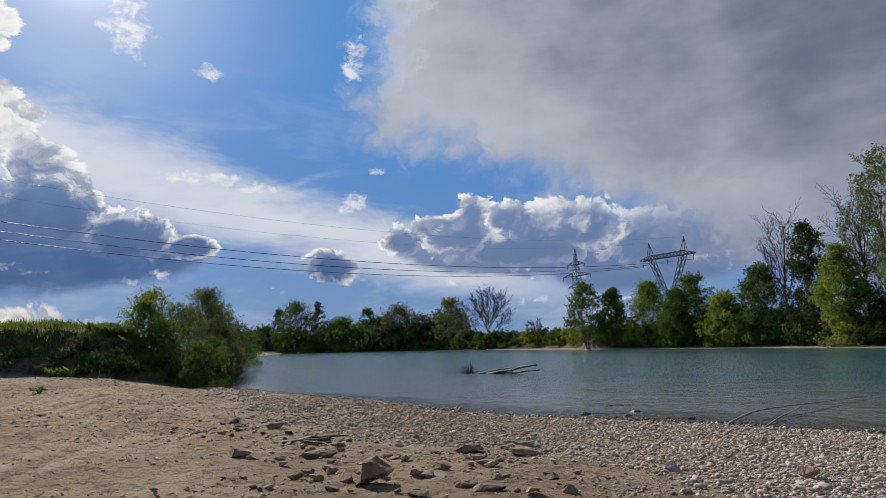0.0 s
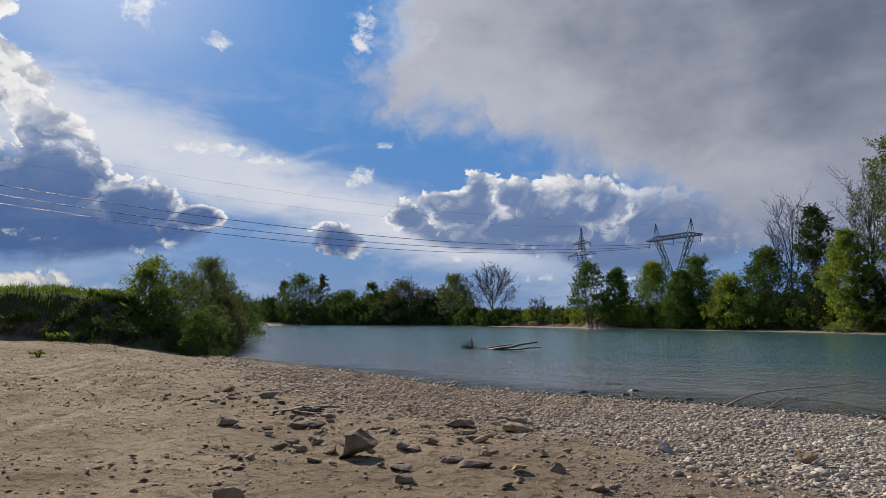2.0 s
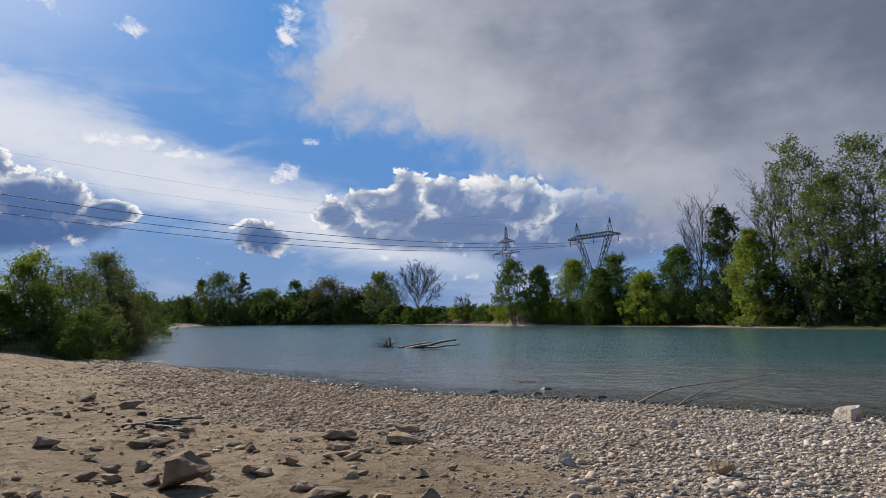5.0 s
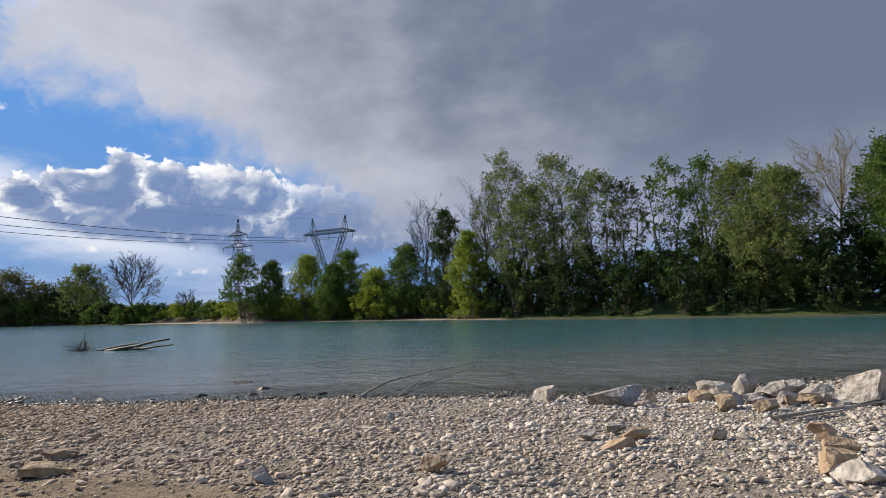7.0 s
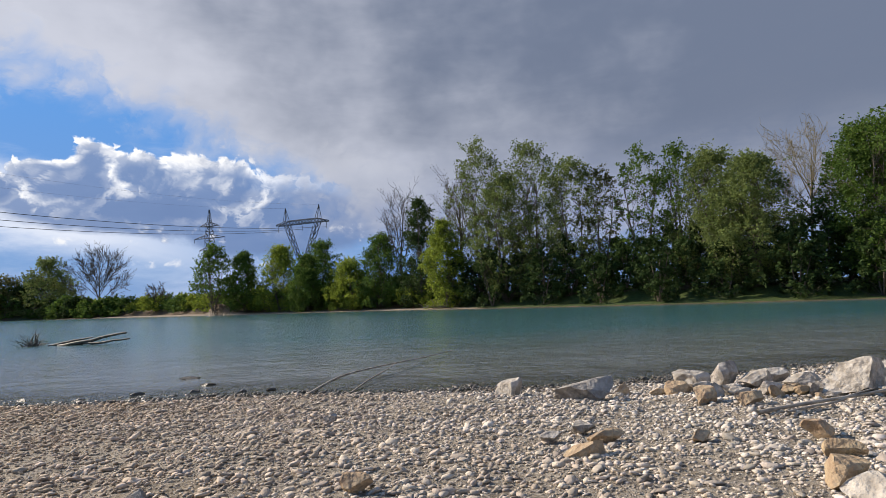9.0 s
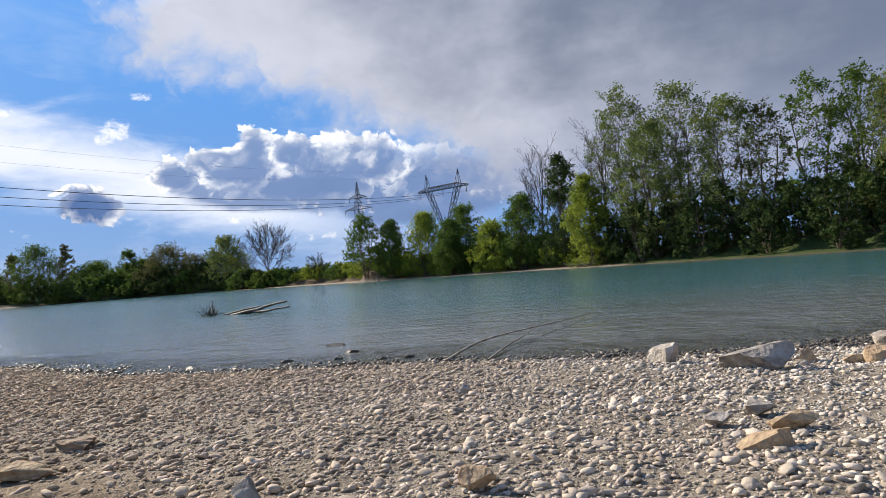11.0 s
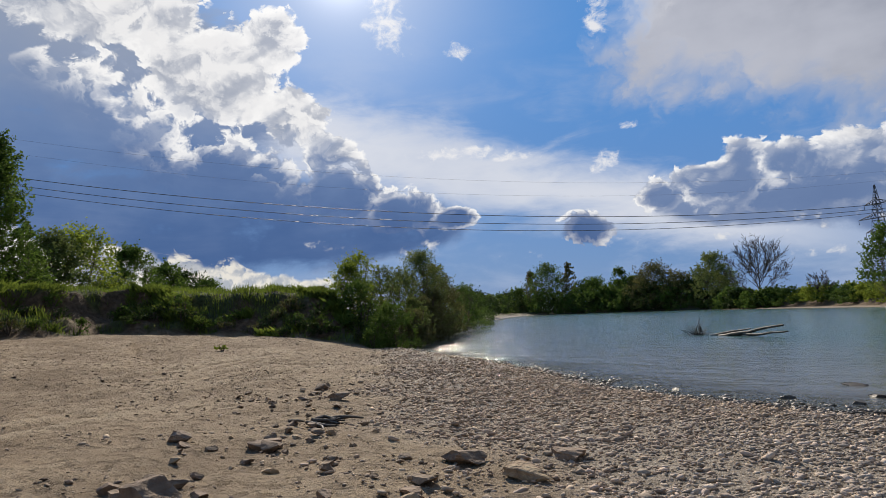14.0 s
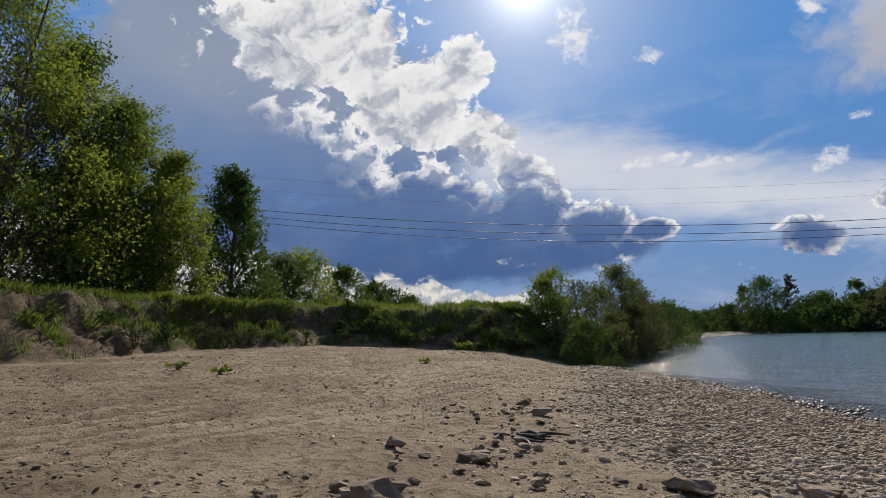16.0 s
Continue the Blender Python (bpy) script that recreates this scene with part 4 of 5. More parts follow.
# near bank: bushes and willows above the water
NG = "bushes on the earth bank"
for i, (x, y, top, w_, m, n_, per, lf) in enumerate(((-29.5, 30.3, 6.4, 3.6, M_leaf_bright, 46, 70, 0.14), (-28.3, 28.6, 5.5, 2.8, M_leaf_bright, 36, 70, 0.14), (-29.4, 32.7, 5.5, 3.4, M_leaf_willow, 44, 70, 0.13),
                                                     (-30.6, 35.6, 5.5, 3.4, M_leaf_willow, 46, 70, 0.14), (-33.2, 41.0, 7.4, 5.0, M_leaf_willow, 70, 90, 0.16), (-36.3, 46.4, 6.8, 4.6, M_leaf_olive, 50, 80, 0.18),
                                                     (-39.5, 50.8, 5.6, 4.5, M_leaf_olive, 40, 70, 0.2), (-22.6, 26.9, 2.7, 2.8, M_leaf_green, 34, 80, 0.12), (-24.4, 30.2, 2.3, 2.4, M_leaf_olive, 34, 70, 0.13),
                                                     (-21.9, 25.2, 2.0, 1.8, M_leaf_green, 24, 70, 0.12), (-21.2, 24.0, 1.25, 1.2, M_leaf_green, 14, 60, 0.10), (-25.5, 27.0, 4.2, 3.0, M_leaf_green, 36, 70, 0.13),
                                                     (-27.8, 35.4, 3.2, 2.6, M_leaf_olive, 36, 70, 0.14), (-31.2, 40.2, 3.8, 2.8, M_leaf_olive, 36, 70, 0.15), (-25.9, 32.2, 3.2, 2.2, M_leaf_willow, 34, 70, 0.13),
                                                     (-35.3, 44.2, 4.2, 3.4, M_leaf_willow, 36, 70, 0.16), (-42, 58, 5.2, 5.0, M_leaf_green, 36, 60, 0.22), (-55, 75, 6, 6.5, M_leaf_green, 36, 60, 0.28), (-72, 98, 6.5, 8, M_leaf_dark, 36, 60, 0.35))):
    tree("bush", "fresh green bush growing on the earth bank above the river", x, y, top, w_ * 1.2, 400 + i, m, lf * 0.95, int(n_ * 1.4), per, 0.0, 0.5, 4, 0, NG, category="bush")

# near bank: tall trees behind the grass
LG = "tall trees on the near bank"
for i, (x, y, top, w_, m, n_, per, lf, st) in enumerate(((-40.2, -1.5, 25, 11.5, M_leaf_bright, 100, 150, 0.26, 2), (-45, 2.2, 22.5, 9, M_leaf_green, 84, 150, 0.26, 1), (-46.3, 5.6, 19.5, 8.0, M_leaf_bright, 80, 150, 0.26, 1),
                                                         (-48.5, 9.0, 16.8, 6.0, M_leaf_bright, 56, 140, 0.26, 1), (-42, -9, 24, 12, M_leaf_dark, 80, 150, 0.28, 2), (-38, -18, 22, 12, M_leaf_dark, 60, 140, 0.3, 2),
                                                         (-55, 4, 18, 10, M_leaf_dark, 60, 140, 0.3, 2))):
    tree("tall_tree", "tall dense poplar with yellow-green spring leaves behind the bank", x, y, top, w_ * 1.15, 440 + i, m, lf * 0.88, int(n_ * 1.1), per * 1.55, 0.02, 0.5, st, 0, LG)
tree("tall_tree", "conical dark green tree behind the grassy bank", -58.9, 15.9, 18.9, 8.6, 450, M_leaf_green, 0.30, 90, 150, 0.05, 0.5, 1, 0, LG, round_top=0.45)
tree("deciduous_tree", "small green tree behind the grassy bank", -62.0, 19.8, 11.8, 3.6, 451, M_leaf_green, 0.26, 30, 110, 0.05, 0.5, 2, 0, LG)
for i, (x, y, top, w_, m) in enumerate(((-88, 33.5, 15.6, 9.7, M_leaf_bright), (-83, 28.5, 13.8, 7, M_leaf_willow), (-99.8, 44.9, 14.8, 8, M_leaf_green), (-106.8, 53.7, 13.4, 7.5, M_leaf_green), (-115, 61.5, 12.8, 8, M_leaf_dark), (-122, 70, 11.6, 8, M_leaf_green))):
    tree("deciduous_tree", "rounded tree far behind the grassy bank", x, y, top, w_ * 1.45, 460 + i, m, 0.42, 50, 120, 0.05, 0.5, 2, 0, LG)


# ---- grass and weeds on the bank ----
def grass():
    rng = np.random.default_rng(77)
    n = 95000
    x, y = rng.uniform(-75, -19, n), rng.uniform(-16, 62, n)
    z, soil, gr, wet, turf = terrain(x, y)
    dfoot = line_dist(x, y, FOOT)
    ok = (turf > 0.3) & (rng.uniform(0, 1, n) < np.where(dfoot < 9, 1.0, 0.25)) & (fbm(x, y, 0.8, 15, 2) > -0.7)
    x, y, z, dfoot = x[ok], y[ok], z[ok], dfoot[ok]
    m = len(x)
    k = 3
    x, y, z, dfoot = (np.repeat(a, k) for a in (x, y, z, dfoot))
    x, y = x + rng.normal(0, 0.15, m * k), y + rng.normal(0, 0.15, m * k)
    h = rng.uniform(0.18, 0.5, m * k) * (1.0 + 0.45 * fbm(x, y, 0.5, 19, 2))
    a = rng.uniform(0, 2 * math.pi, m * k)
    b = rng.uniform(0.05, 0.35, m * k) * h
    w = rng.uniform(0.012, 0.024, m * k)
    c, s = np.cos(a), np.sin(a)
    p = np.stack([x, y, z - 0.03], 1)
    side = np.stack([-s, c, 0 * c], 1) * w[:, None]
    midp = p + np.stack([c * b * 0.35, s * b * 0.35, h * 0.6], 1)
    tip = p + np.stack([c * b, s * b, h], 1)
    v = np.stack([p - side, p + side, midp + side * 0.8, tip], 1).reshape(-1, 3)
    # hanging tufts over the broken slope and its edge
    n, k2 = 5200, 16
    tu = rng.uniform(0, 7.99, n)
    i = tu.astype(int)
    A, B = np.array(FOOT)[i + 1], np.array(FOOT)[i + 2]
    dirs = (B - A) / np.linalg.norm(B - A, axis=1)[:, None]
    off = rng.uniform(0.1, 7.0, n)
    c2 = A + (B - A) * (tu - i)[:, None] + np.stack([-dirs[:, 1], dirs[:, 0]], 1) * off[:, None]
    ok = (fbm(c2[:, 0], c2[:, 1], 0.45, 91, 3) > 0.72 - 0.16 * off) & (c2[:, 1] < 40)
    c2, dirs = c2[ok], dirs[ok]
    c2, dirs = np.repeat(c2, k2, 0) + rng.normal(0, 0.14, (len(c2) * k2, 2)), np.repeat(dirs, k2, 0)
    q = len(c2)
    h2 = np.repeat(rng.uniform(0.16, 0.55, q // k2), k2) * rng.uniform(0.6, 1.15, q)
    out2 = np.stack([dirs[:, 1], -dirs[:, 0]], 1) * 0.45 + rng.normal(0, 0.5, (q, 2))
    zz = terrain(c2[:, 0], c2[:, 1])[0] - 0.03
    p = np.concatenate([c2, zz[:, None]], 1)
    lat = np.stack([-out2[:, 1], out2[:, 0], 0 * zz], 1)
    lat *= (rng.uniform(0.012, 0.026, q) / (np.linalg.norm(lat, axis=1) + 1e-6))[:, None]
    mid2 = p + np.concatenate([out2 * h2[:, None] * 0.3, h2[:, None] * 0.65], 1)
    tip2 = p + np.concatenate([out2 * h2[:, None] * 0.75, h2[:, None] * 0.95], 1)
    v = np.concatenate([v, np.stack([p - lat, p + lat, mid2 + lat * 0.8, tip2], 1).reshape(-1, 3)])
    f = np.arange(len(v)).reshape(-1, 4)
    tagged(new("grass", mesh_from("grass", v, f, M_grass)), "long green grass and weeds along the top and slope of the earth bank", "grass", kind="stuff")


grass()
WG = "weeds on the slumped bank"
rng = np.random.default_rng(31)
for i in range(95):
    u = rng.uniform(0.2, 6.6)
    k = int(u) + 1
    ax, ay = FOOT[k]
    bx, by = FOOT[k + 1]
    if k > 6:
        continue
    f = u - int(u)
    l = math.hypot(bx - ax, by - ay)
    off = rng.uniform(0.3, 3.2)
    x, y = ax + (bx - ax) * f - (by - ay) / l * off, ay + (by - ay) * f + (bx - ax) / l * off
    hgt = rng.uniform(0.3, 0.85)
    tree("weed_clump", "leafy green weed clump on the slumped earth bank", x, y, ground_z(x, y) + hgt, rng.uniform(0.8, 1.8), 800 + i, (M_leaf_green, M_leaf_dark, M_leaf_dark, M_leaf_olive)[i % 4], 0.10, 9, 34, 0.05, 0.5, 4, 0, WG,
         clump_r=0.22, sink=0.02, category="weeds")
for i, (x, y) in enumerate(((-19.5, 5.5), (-18.2, 6.6), (-21.5, 15.8))):
    tree("weed_clump", "small green plant growing from the sand", x, y, ground_z(x, y) + 0.22, 0.7, 560 + i, M_leaf_bright, 0.10, 8, 24, 0.05, 0.5, 3, 0, WG, clump_r=0.12, sink=0.01, category="weeds")


# ---- rocks ----
def rock(name, label, x, y, length, height, seed, mat, group="", turn=None, depth=0.7, sharp=13, sink=0.12, peak=0.0):
    """An angular stone: a ball cut by planes, roughened, half sunk."""
    rng = np.random.default_rng(seed)
    bm = bmesh.new()
    bmesh.ops.create_icosphere(bm, subdivisions=4 if length > 0.45 else 3, radius=1.0)
    co = np.array([v.co[:] for v in bm.verts])
    for i in range(sharp):
        n = rng.normal(size=3)
        n[2] = abs(n[2]) if i % 3 else -abs(n[2])
        n /= np.linalg.norm(n)
        c = rng.uniform(0.30, 0.66)
        over = co @ n - c
        co -= np.where(over > 0, over, 0)[:, None] * n[None, :]
    co += 0.035 * np.stack([fbm(co[:, 0] + 3 * k, co[:, 1] + co[:, 2], 2.5, seed + k, 4) for k in range(3)], 1)
    co -= (co.max(0) + co.min(0)) / 2
    co /= (co.max(0) - co.min(0))
    co *= np.array([length, length * depth, height * (1 + sink)])
    if peak:
        t_ = co[:, 2] / (co[:, 2].max() - co[:, 2].min()) + 0.5
        co[:, 0] = (co[:, 0] + 0.16 * length * t_) * (1 - peak * t_) - 0.10 * length * t_
    for v, c in zip(bm.verts, co):
        v.co = c
    me = bpy.data.meshes.new(name)
    bm.to_mesh(me)
    bm.free()
    me.polygons.foreach_set("use_smooth", np.ones(len(me.polygons), bool))
    me.set_sharp_from_angle(angle=radians(17))
    me.materials.append(mat)
    ob = new(name, me)
    ob.matrix_basis = pose(x, y, ground_z(x, y) + height * (0.5 - sink / 2), 0, 0, rng.uniform(-25, 25) if turn is None else turn)
    return tagged(ob, label, "rock", group)


BG = "boulders at the waterline"
for i, (x, y, l, h, m) in enumerate(((5.81, 10.86, 0.55, 0.34, M_rock_white), (6.49, 9.32, 0.95, 0.40, M_rock_grey), (7.43, 9.92, 0.26, 0.24, M_rock_tan), (9.05, 10.07, 0.78, 0.33, M_rock_white),
                                     (9.29, 9.61, 0.52, 0.52, M_rock_white), (9.62, 9.15, 0.75, 0.36, M_rock_white), (9.95, 8.55, 0.75, 0.28, M_rock_white), (9.95, 7.6, 1.05, 0.62, M_rock_white),
                                     (8.03, 9.24, 0.47, 0.24, M_rock_tan), (7.60, 8.11, 0.50, 0.26, M_rock_tan), (7.81, 7.55, 0.42, 0.20, M_rock_tan), (10.9, 7.2, 0.9, 0.5, M_rock_white), (11.6, 8.6, 0.7, 0.35, M_rock_white),
                                     (12.6, 7.6, 1.0, 0.45, M_rock_grey), (8.5, 8.7, 0.4, 0.22, M_rock_white), (8.9, 8.2, 0.35, 0.2, M_rock_tan), (10.3, 9.6, 0.55, 0.3, M_rock_grey), (13.4, 8.9, 0.6, 0.3, M_rock_tan))):
    rock("boulder", "angular pale boulder on the gravel at the waterline" if m is M_rock_white else "rough boulder lying on the gravel near the water", x, y + l * 0.3, l * 0.88, h * 0.9, 600 + i, m, BG)
rng = np.random.default_rng(63)
for i in range(54):
    f = rng.uniform(-0.05, 1.35)
    l = rng.uniform(0.14, 0.36)
    x, y = 7.9 + 2.6 * f + rng.normal(0, 0.28), 9.75 - 2.0 * f + rng.normal(0, 0.34)
    rock("stone", "angular beige stone in the rubble between the boulders", x, y, l, l * rng.uniform(0.4, 0.7), 6500 + i, (M_rock_tan, M_rock_white, M_rock_grey)[i % 3], "rubble at the waterline")
SGp = "larger stones on the gravel"
for i, (x, y, l, h, m) in enumerate(((4.59, 7.01, 0.24, 0.13, M_rock_grey), (4.47, 6.10, 0.44, 0.17, M_rock_tan), (4.99, 6.58, 0.38, 0.16, M_rock_tan), (5.08, 7.19, 0.33, 0.14, M_rock_grey), (5.65, 6.00, 0.23, 0.12, M_rock_tan),
                                     (6.89, 5.77, 0.38, 0.20, M_rock_tan), (6.25, 5.00, 0.31, 0.16, M_rock_tan), (5.5, 4.35, 0.42, 0.20, M_rock_tan), (5.4, 4.02, 0.40, 0.15, M_rock_white), (2.34, 5.75, 0.26, 0.15, M_rock_tan),
                                     (0.80, 6.03, 0.21, 0.16, M_rock_grey), (-1.36, 7.30, 0.50, 0.13, M_rock_tan), (-1.53, 8.35, 0.46, 0.11, M_rock_brown), (2.59, 9.61, 0.19, 0.1, M_rock_grey), (-2.37, 7.55, 0.52, 0.15, M_rock_brown),
                                     (-1.70, 4.66, 0.38, 0.09, M_rock_brown), (-1.34, 4.30, 0.40, 0.09, M_rock_brown), (-1.98, 6.48, 0.28, 0.09, M_rock_brown), (-1.66, 5.98, 0.23, 0.10, M_rock_tan))):
    rock("stone", "flat weathered stone lying among river pebbles", x, y, l, h, 640 + i, m, SGp, sharp=10)
DG = "dark stones on the sand"
rock("stone", "long low dark stone lying on the bare sand", -2.95, 2.15, 0.42, 0.17, 676, M_rock_brown, DG, -8, 0.6)
rock("stone", "large upright reddish-brown stone standing in the sand", -2.82, 4.46, 0.54, 0.32, 677, M_rock_brown, DG, 8, 0.6, 13, peak=0.40)
for i, (x, y, l, h) in enumerate(((-10.1, 11.75, 0.60, 0.19), (-7.94, 10.55, 0.48, 0.20), (-6.06, 6.30, 0.42, 0.17), (-4.95, 6.80, 0.50, 0.13), (-4.60, 6.70, 0.36, 0.15), (-4.04, 4.65, 0.25, 0.11), (-3.71, 4.59, 0.21, 0.08),
                                  (-3.99, 5.43, 0.13, 0.09), (-2.39, 5.22, 0.33, 0.10), (-2.13, 4.07, 0.28, 0.08), (-3.22, 4.09, 0.22, 0.08), (-3.29, 4.60, 0.20, 0.15), (-3.76, 5.13, 0.19, 0.10), (-4.08, 5.10, 0.13, 0.08),
                                  (-3.27, 5.07, 0.19, 0.07), (-2.91, 7.24, 0.23, 0.08), (-1.78, 6.14, 0.30, 0.10), (-4.88, 7.59, 0.25, 0.09), (-5.7, 6.15, 0.22, 0.10), (-5.15, 7.05, 0.26, 0.13), (-7.2, 9.9, 0.26, 0.1), (-8.9, 10.4, 0.25, 0.09))):
    rock("stone", "dark brown angular stone half sunk in the sand", x, y, l, h * 0.85, 680 + i, M_rock_brown, DG)

rng = np.random.default_rng(64)
for i in range(90):
    f = rng.uniform(0, 1)
    x, y = -10.5 + 10.5 * f + rng.normal(0, 0.6), 11.6 - 7.6 * f + rng.normal(-0.5, 0.9)
    l = rng.uniform(0.07, 0.2)
    if math.hypot(x - 0.5, y - 0.5) > 3.0:
        rock("stone", "small brown angular stone lying on the damp sand", x, y, l, l * rng.uniform(0.3, 0.55), 6700 + i, (M_rock_brown, M_rock_brown, M_rock_tan)[i % 3], DG, sharp=9)


# ---- driftwood ----
def limb(rng, p, q, r0, r1, n=8, wob=0.05, arch=0.0):
    p, q = np.array(p, float), np.array(q, float)
    f = np.linspace(0, 1, n)[:, None]
    L_ = np.linalg.norm(q - p)
    w = np.cumsum(rng.normal(0, wob * L_ / n, (n, 3)), 0) * np.sin(math.pi * f)
    c = p + (q - p) * f + w + np.array([0, 0, arch * L_]) * np.sin(math.pi * f)
    return c, np.linspace(r0, r1, n)


rng = np.random.default_rng(8)
log = thing("driftwood_tree", (-8.9, 40.9, 0), "dead driftwood tree stranded in the river with bare stems", "driftwood")
for nm, p, q, r0, r1 in (("trunk", (-0.4, 0.2, -0.05), (3.5, -2.0, 0.62), 0.12, 0.06), ("branch", (0.2, 0.0, -0.08), (3.75, -2.35, 0.30), 0.10, 0.04), ("branch", (-1.0, 0.5, -0.03), (1.6, -0.9, 0.42), 0.09, 0.035)):
    t = Tubes()
    c, r = limb(rng, p, q, r0, r1, 9, 0.10)
    t.add(c, r, 7)
    child(nm, t.mesh(nm, M_wetwood), log)
t = Tubes()
for i in range(44):
    a = rng.uniform(-0.3, math.pi + 0.3)
    l = rng.uniform(0.4, 1.15)
    c, r = limb(rng, (-1.9 + rng.uniform(-0.3, 0.3), 1.0, -0.1), (-1.9 + l * math.cos(a) * 1.1, 1.0 + rng.uniform(-0.4, 0.4), l * math.sin(a) * 0.95), 0.032, 0.010, 6, 0.25)
    t.add(c, r, 4)
child("root_tangle", t.mesh("root_tangle", M_wetwood), log, "tangled dark roots")

stick = thing("bent_branch", (2.6, 13.7, 0.0), "long thin bent bare branch lying from the shore into the water", "branch")
for nm, pts, r0 in (("stem", ((0, 0, 0.03), (0.8, 1.2, 0.22), (2.3, 2.9, 0.20), (3.7, 4.8, 0.12), (5.2, 6.7, 0.10)), 0.028), ("side_branch", ((0.8, -0.3, 0.02), (1.3, 0.9, 0.06), (2.0, 2.1, 0.14), (2.5, 3.1, 0.20)), 0.022)):
    q = np.array(pts)
    f = np.linspace(0, len(q) - 1, 20)
    c = np.stack([np.interp(f, np.arange(len(q)), q[:, k]) for k in range(3)], 1)
    for _ in range(4):
        c[1:-1] = (c[:-2] + 2 * c[1:-1] + c[2:]) / 4
    t = Tubes()
    t.add(c, np.linspace(r0, r0 * 0.35, len(c)), 6)
    child(nm, t.mesh(nm, M_deadwood), stick)

pile = thing("fallen_branches", (30.2, 97.0, ground_z(30.2, 97.0)), "pile of pale dead branches washed against the far bank", "branches")
for i in range(26):
    t = Tubes()
    a = rng.uniform(0, math.pi)
    l = rng.uniform(1.0, 3.0)
    x0, y0 = rng.uniform(-2.2, 2.0), rng.uniform(-0.4, 1.2)
    c, r = limb(rng, (x0, y0, 0.0 + rng.uniform(0, 0.4)), (x0 + l * math.cos(a), y0 + rng.uniform(-0.5, 0.5), 0.2 + l * abs(math.sin(a)) * 0.7), 0.10, 0.03, 6, 0.15)
    t.add(c, r, 5)
    child("branch", t.mesh("branch", M_deadwood), pile)

drift = thing("driftwood_heap", (-6.0, 8.4, ground_z(-6.0, 8.4)), "heap of small dark wet driftwood on the sand", "driftwood")
for i in range(16):
    t = Tubes()
    a = rng.uniform(-0.5, 0.5)
    l = rng.uniform(0.25, 0.75)
    x0, y0 = rng.uniform(-0.45, 0.3), rng.uniform(-0.2, 0.25)
    c, r = limb(rng, (x0, y0, rng.uniform(0.0, 0.08)), (x0 + l * math.cos(a), y0 + l * math.sin(a), rng.uniform(0.02, 0.14)), 0.035, 0.015, 5, 0.12)
    t.add(c, r, 5)
    child("stick", t.mesh("stick", M_wetwood), drift)
pole = thing("driftwood_branch", (8.7, 6.9, ground_z(8.7, 6.9)), "long smooth pale branch lying over the boulders", "branch")
for nm, p, q, r0 in (("stem", (-1.3, 0.2, 0.03), (2.4, 0.0, 0.26), 0.026), ("side_branch", (-1.0, 0.05, 0.03), (0.6, 0.2, 0.16), 0.018)):
    t = Tubes()
    c, r = limb(rng, p, q, r0, r0 * 0.5, 8, 0.06)
    t.add(c, r, 6)
    child(nm, t.mesh(nm, M_deadwood), pole)
for i, (x, y, l) in enumerate(((-0.1, 18.4, 0.55), (0.49, 16.7, 0.4), (-0.9, 15.9, 0.3), (0.3, 15.6, 0.22), (1.3, 15.0, 0.2), (1.9, 14.9, 0.24), (-3.2, 16.3, 0.24))):
    rk = rock("wet_stone", "dark wet stone breaking the water surface", x, y, l, 0.10, 720 + i, M_rock_wet, "stones in the shallows", sharp=6)
    rk.location.z = 0.0
for i, (x, y) in enumerate(((-36.0, 31.5), (-34.0, 32.9))):
    t = Tubes()
    t.add([(0, 0, -0.2), (0.02, 0, 0.6), (0.03, 0.01, 1.25)], [0.07, 0.065, 0.06], 8)
    p = thing("fence_post", (x, y, ground_z(x, y)), "dark wooden fence post on the grassy bank top", "post", "fence posts")
    child("post", t.mesh("post", M_post), p)


# ---- pylons and cables ----
def lattice_beams(rows, w, name):
    t = Tubes()
    for p, q in rows:
        t.add([p, ((p[0] + q[0]) / 2, (p[1] + q[1]) / 2, (p[2] + q[2]) / 2), q], [w, w, w], 4)
    return t.mesh(name, M_steel)


def box_tower(z0, z1, a0, a1, steps):
    """Four legs with crossed braces."""
    rows = []
    sq = ((-1, -1), (1, -1), (1, 1), (-1, 1))
    for i in range(steps):
        f0, f1 = i / steps, (i + 1) / steps
        h0, h1 = a0 + (a1 - a0) * f0, a0 + (a1 - a0) * f1
        y0, y1 = z0 + (z1 - z0) * f0, z0 + (z1 - z0) * f1
        for k in range(4):
            (ax, ay), (bx, by) = sq[k], sq[(k + 1) % 4]
            rows += [((ax * h0, ay * h0, y0), (ax * h1, ay * h1, y1)), ((ax * h0, ay * h0, y0), (bx * h1, by * h1, y1)), ((bx * h0, by * h0, y0), (ax * h1, ay * h1, y1)), ((ax * h1, ay * h1, y1), (bx * h1, by * h1, y1))]
    return rows


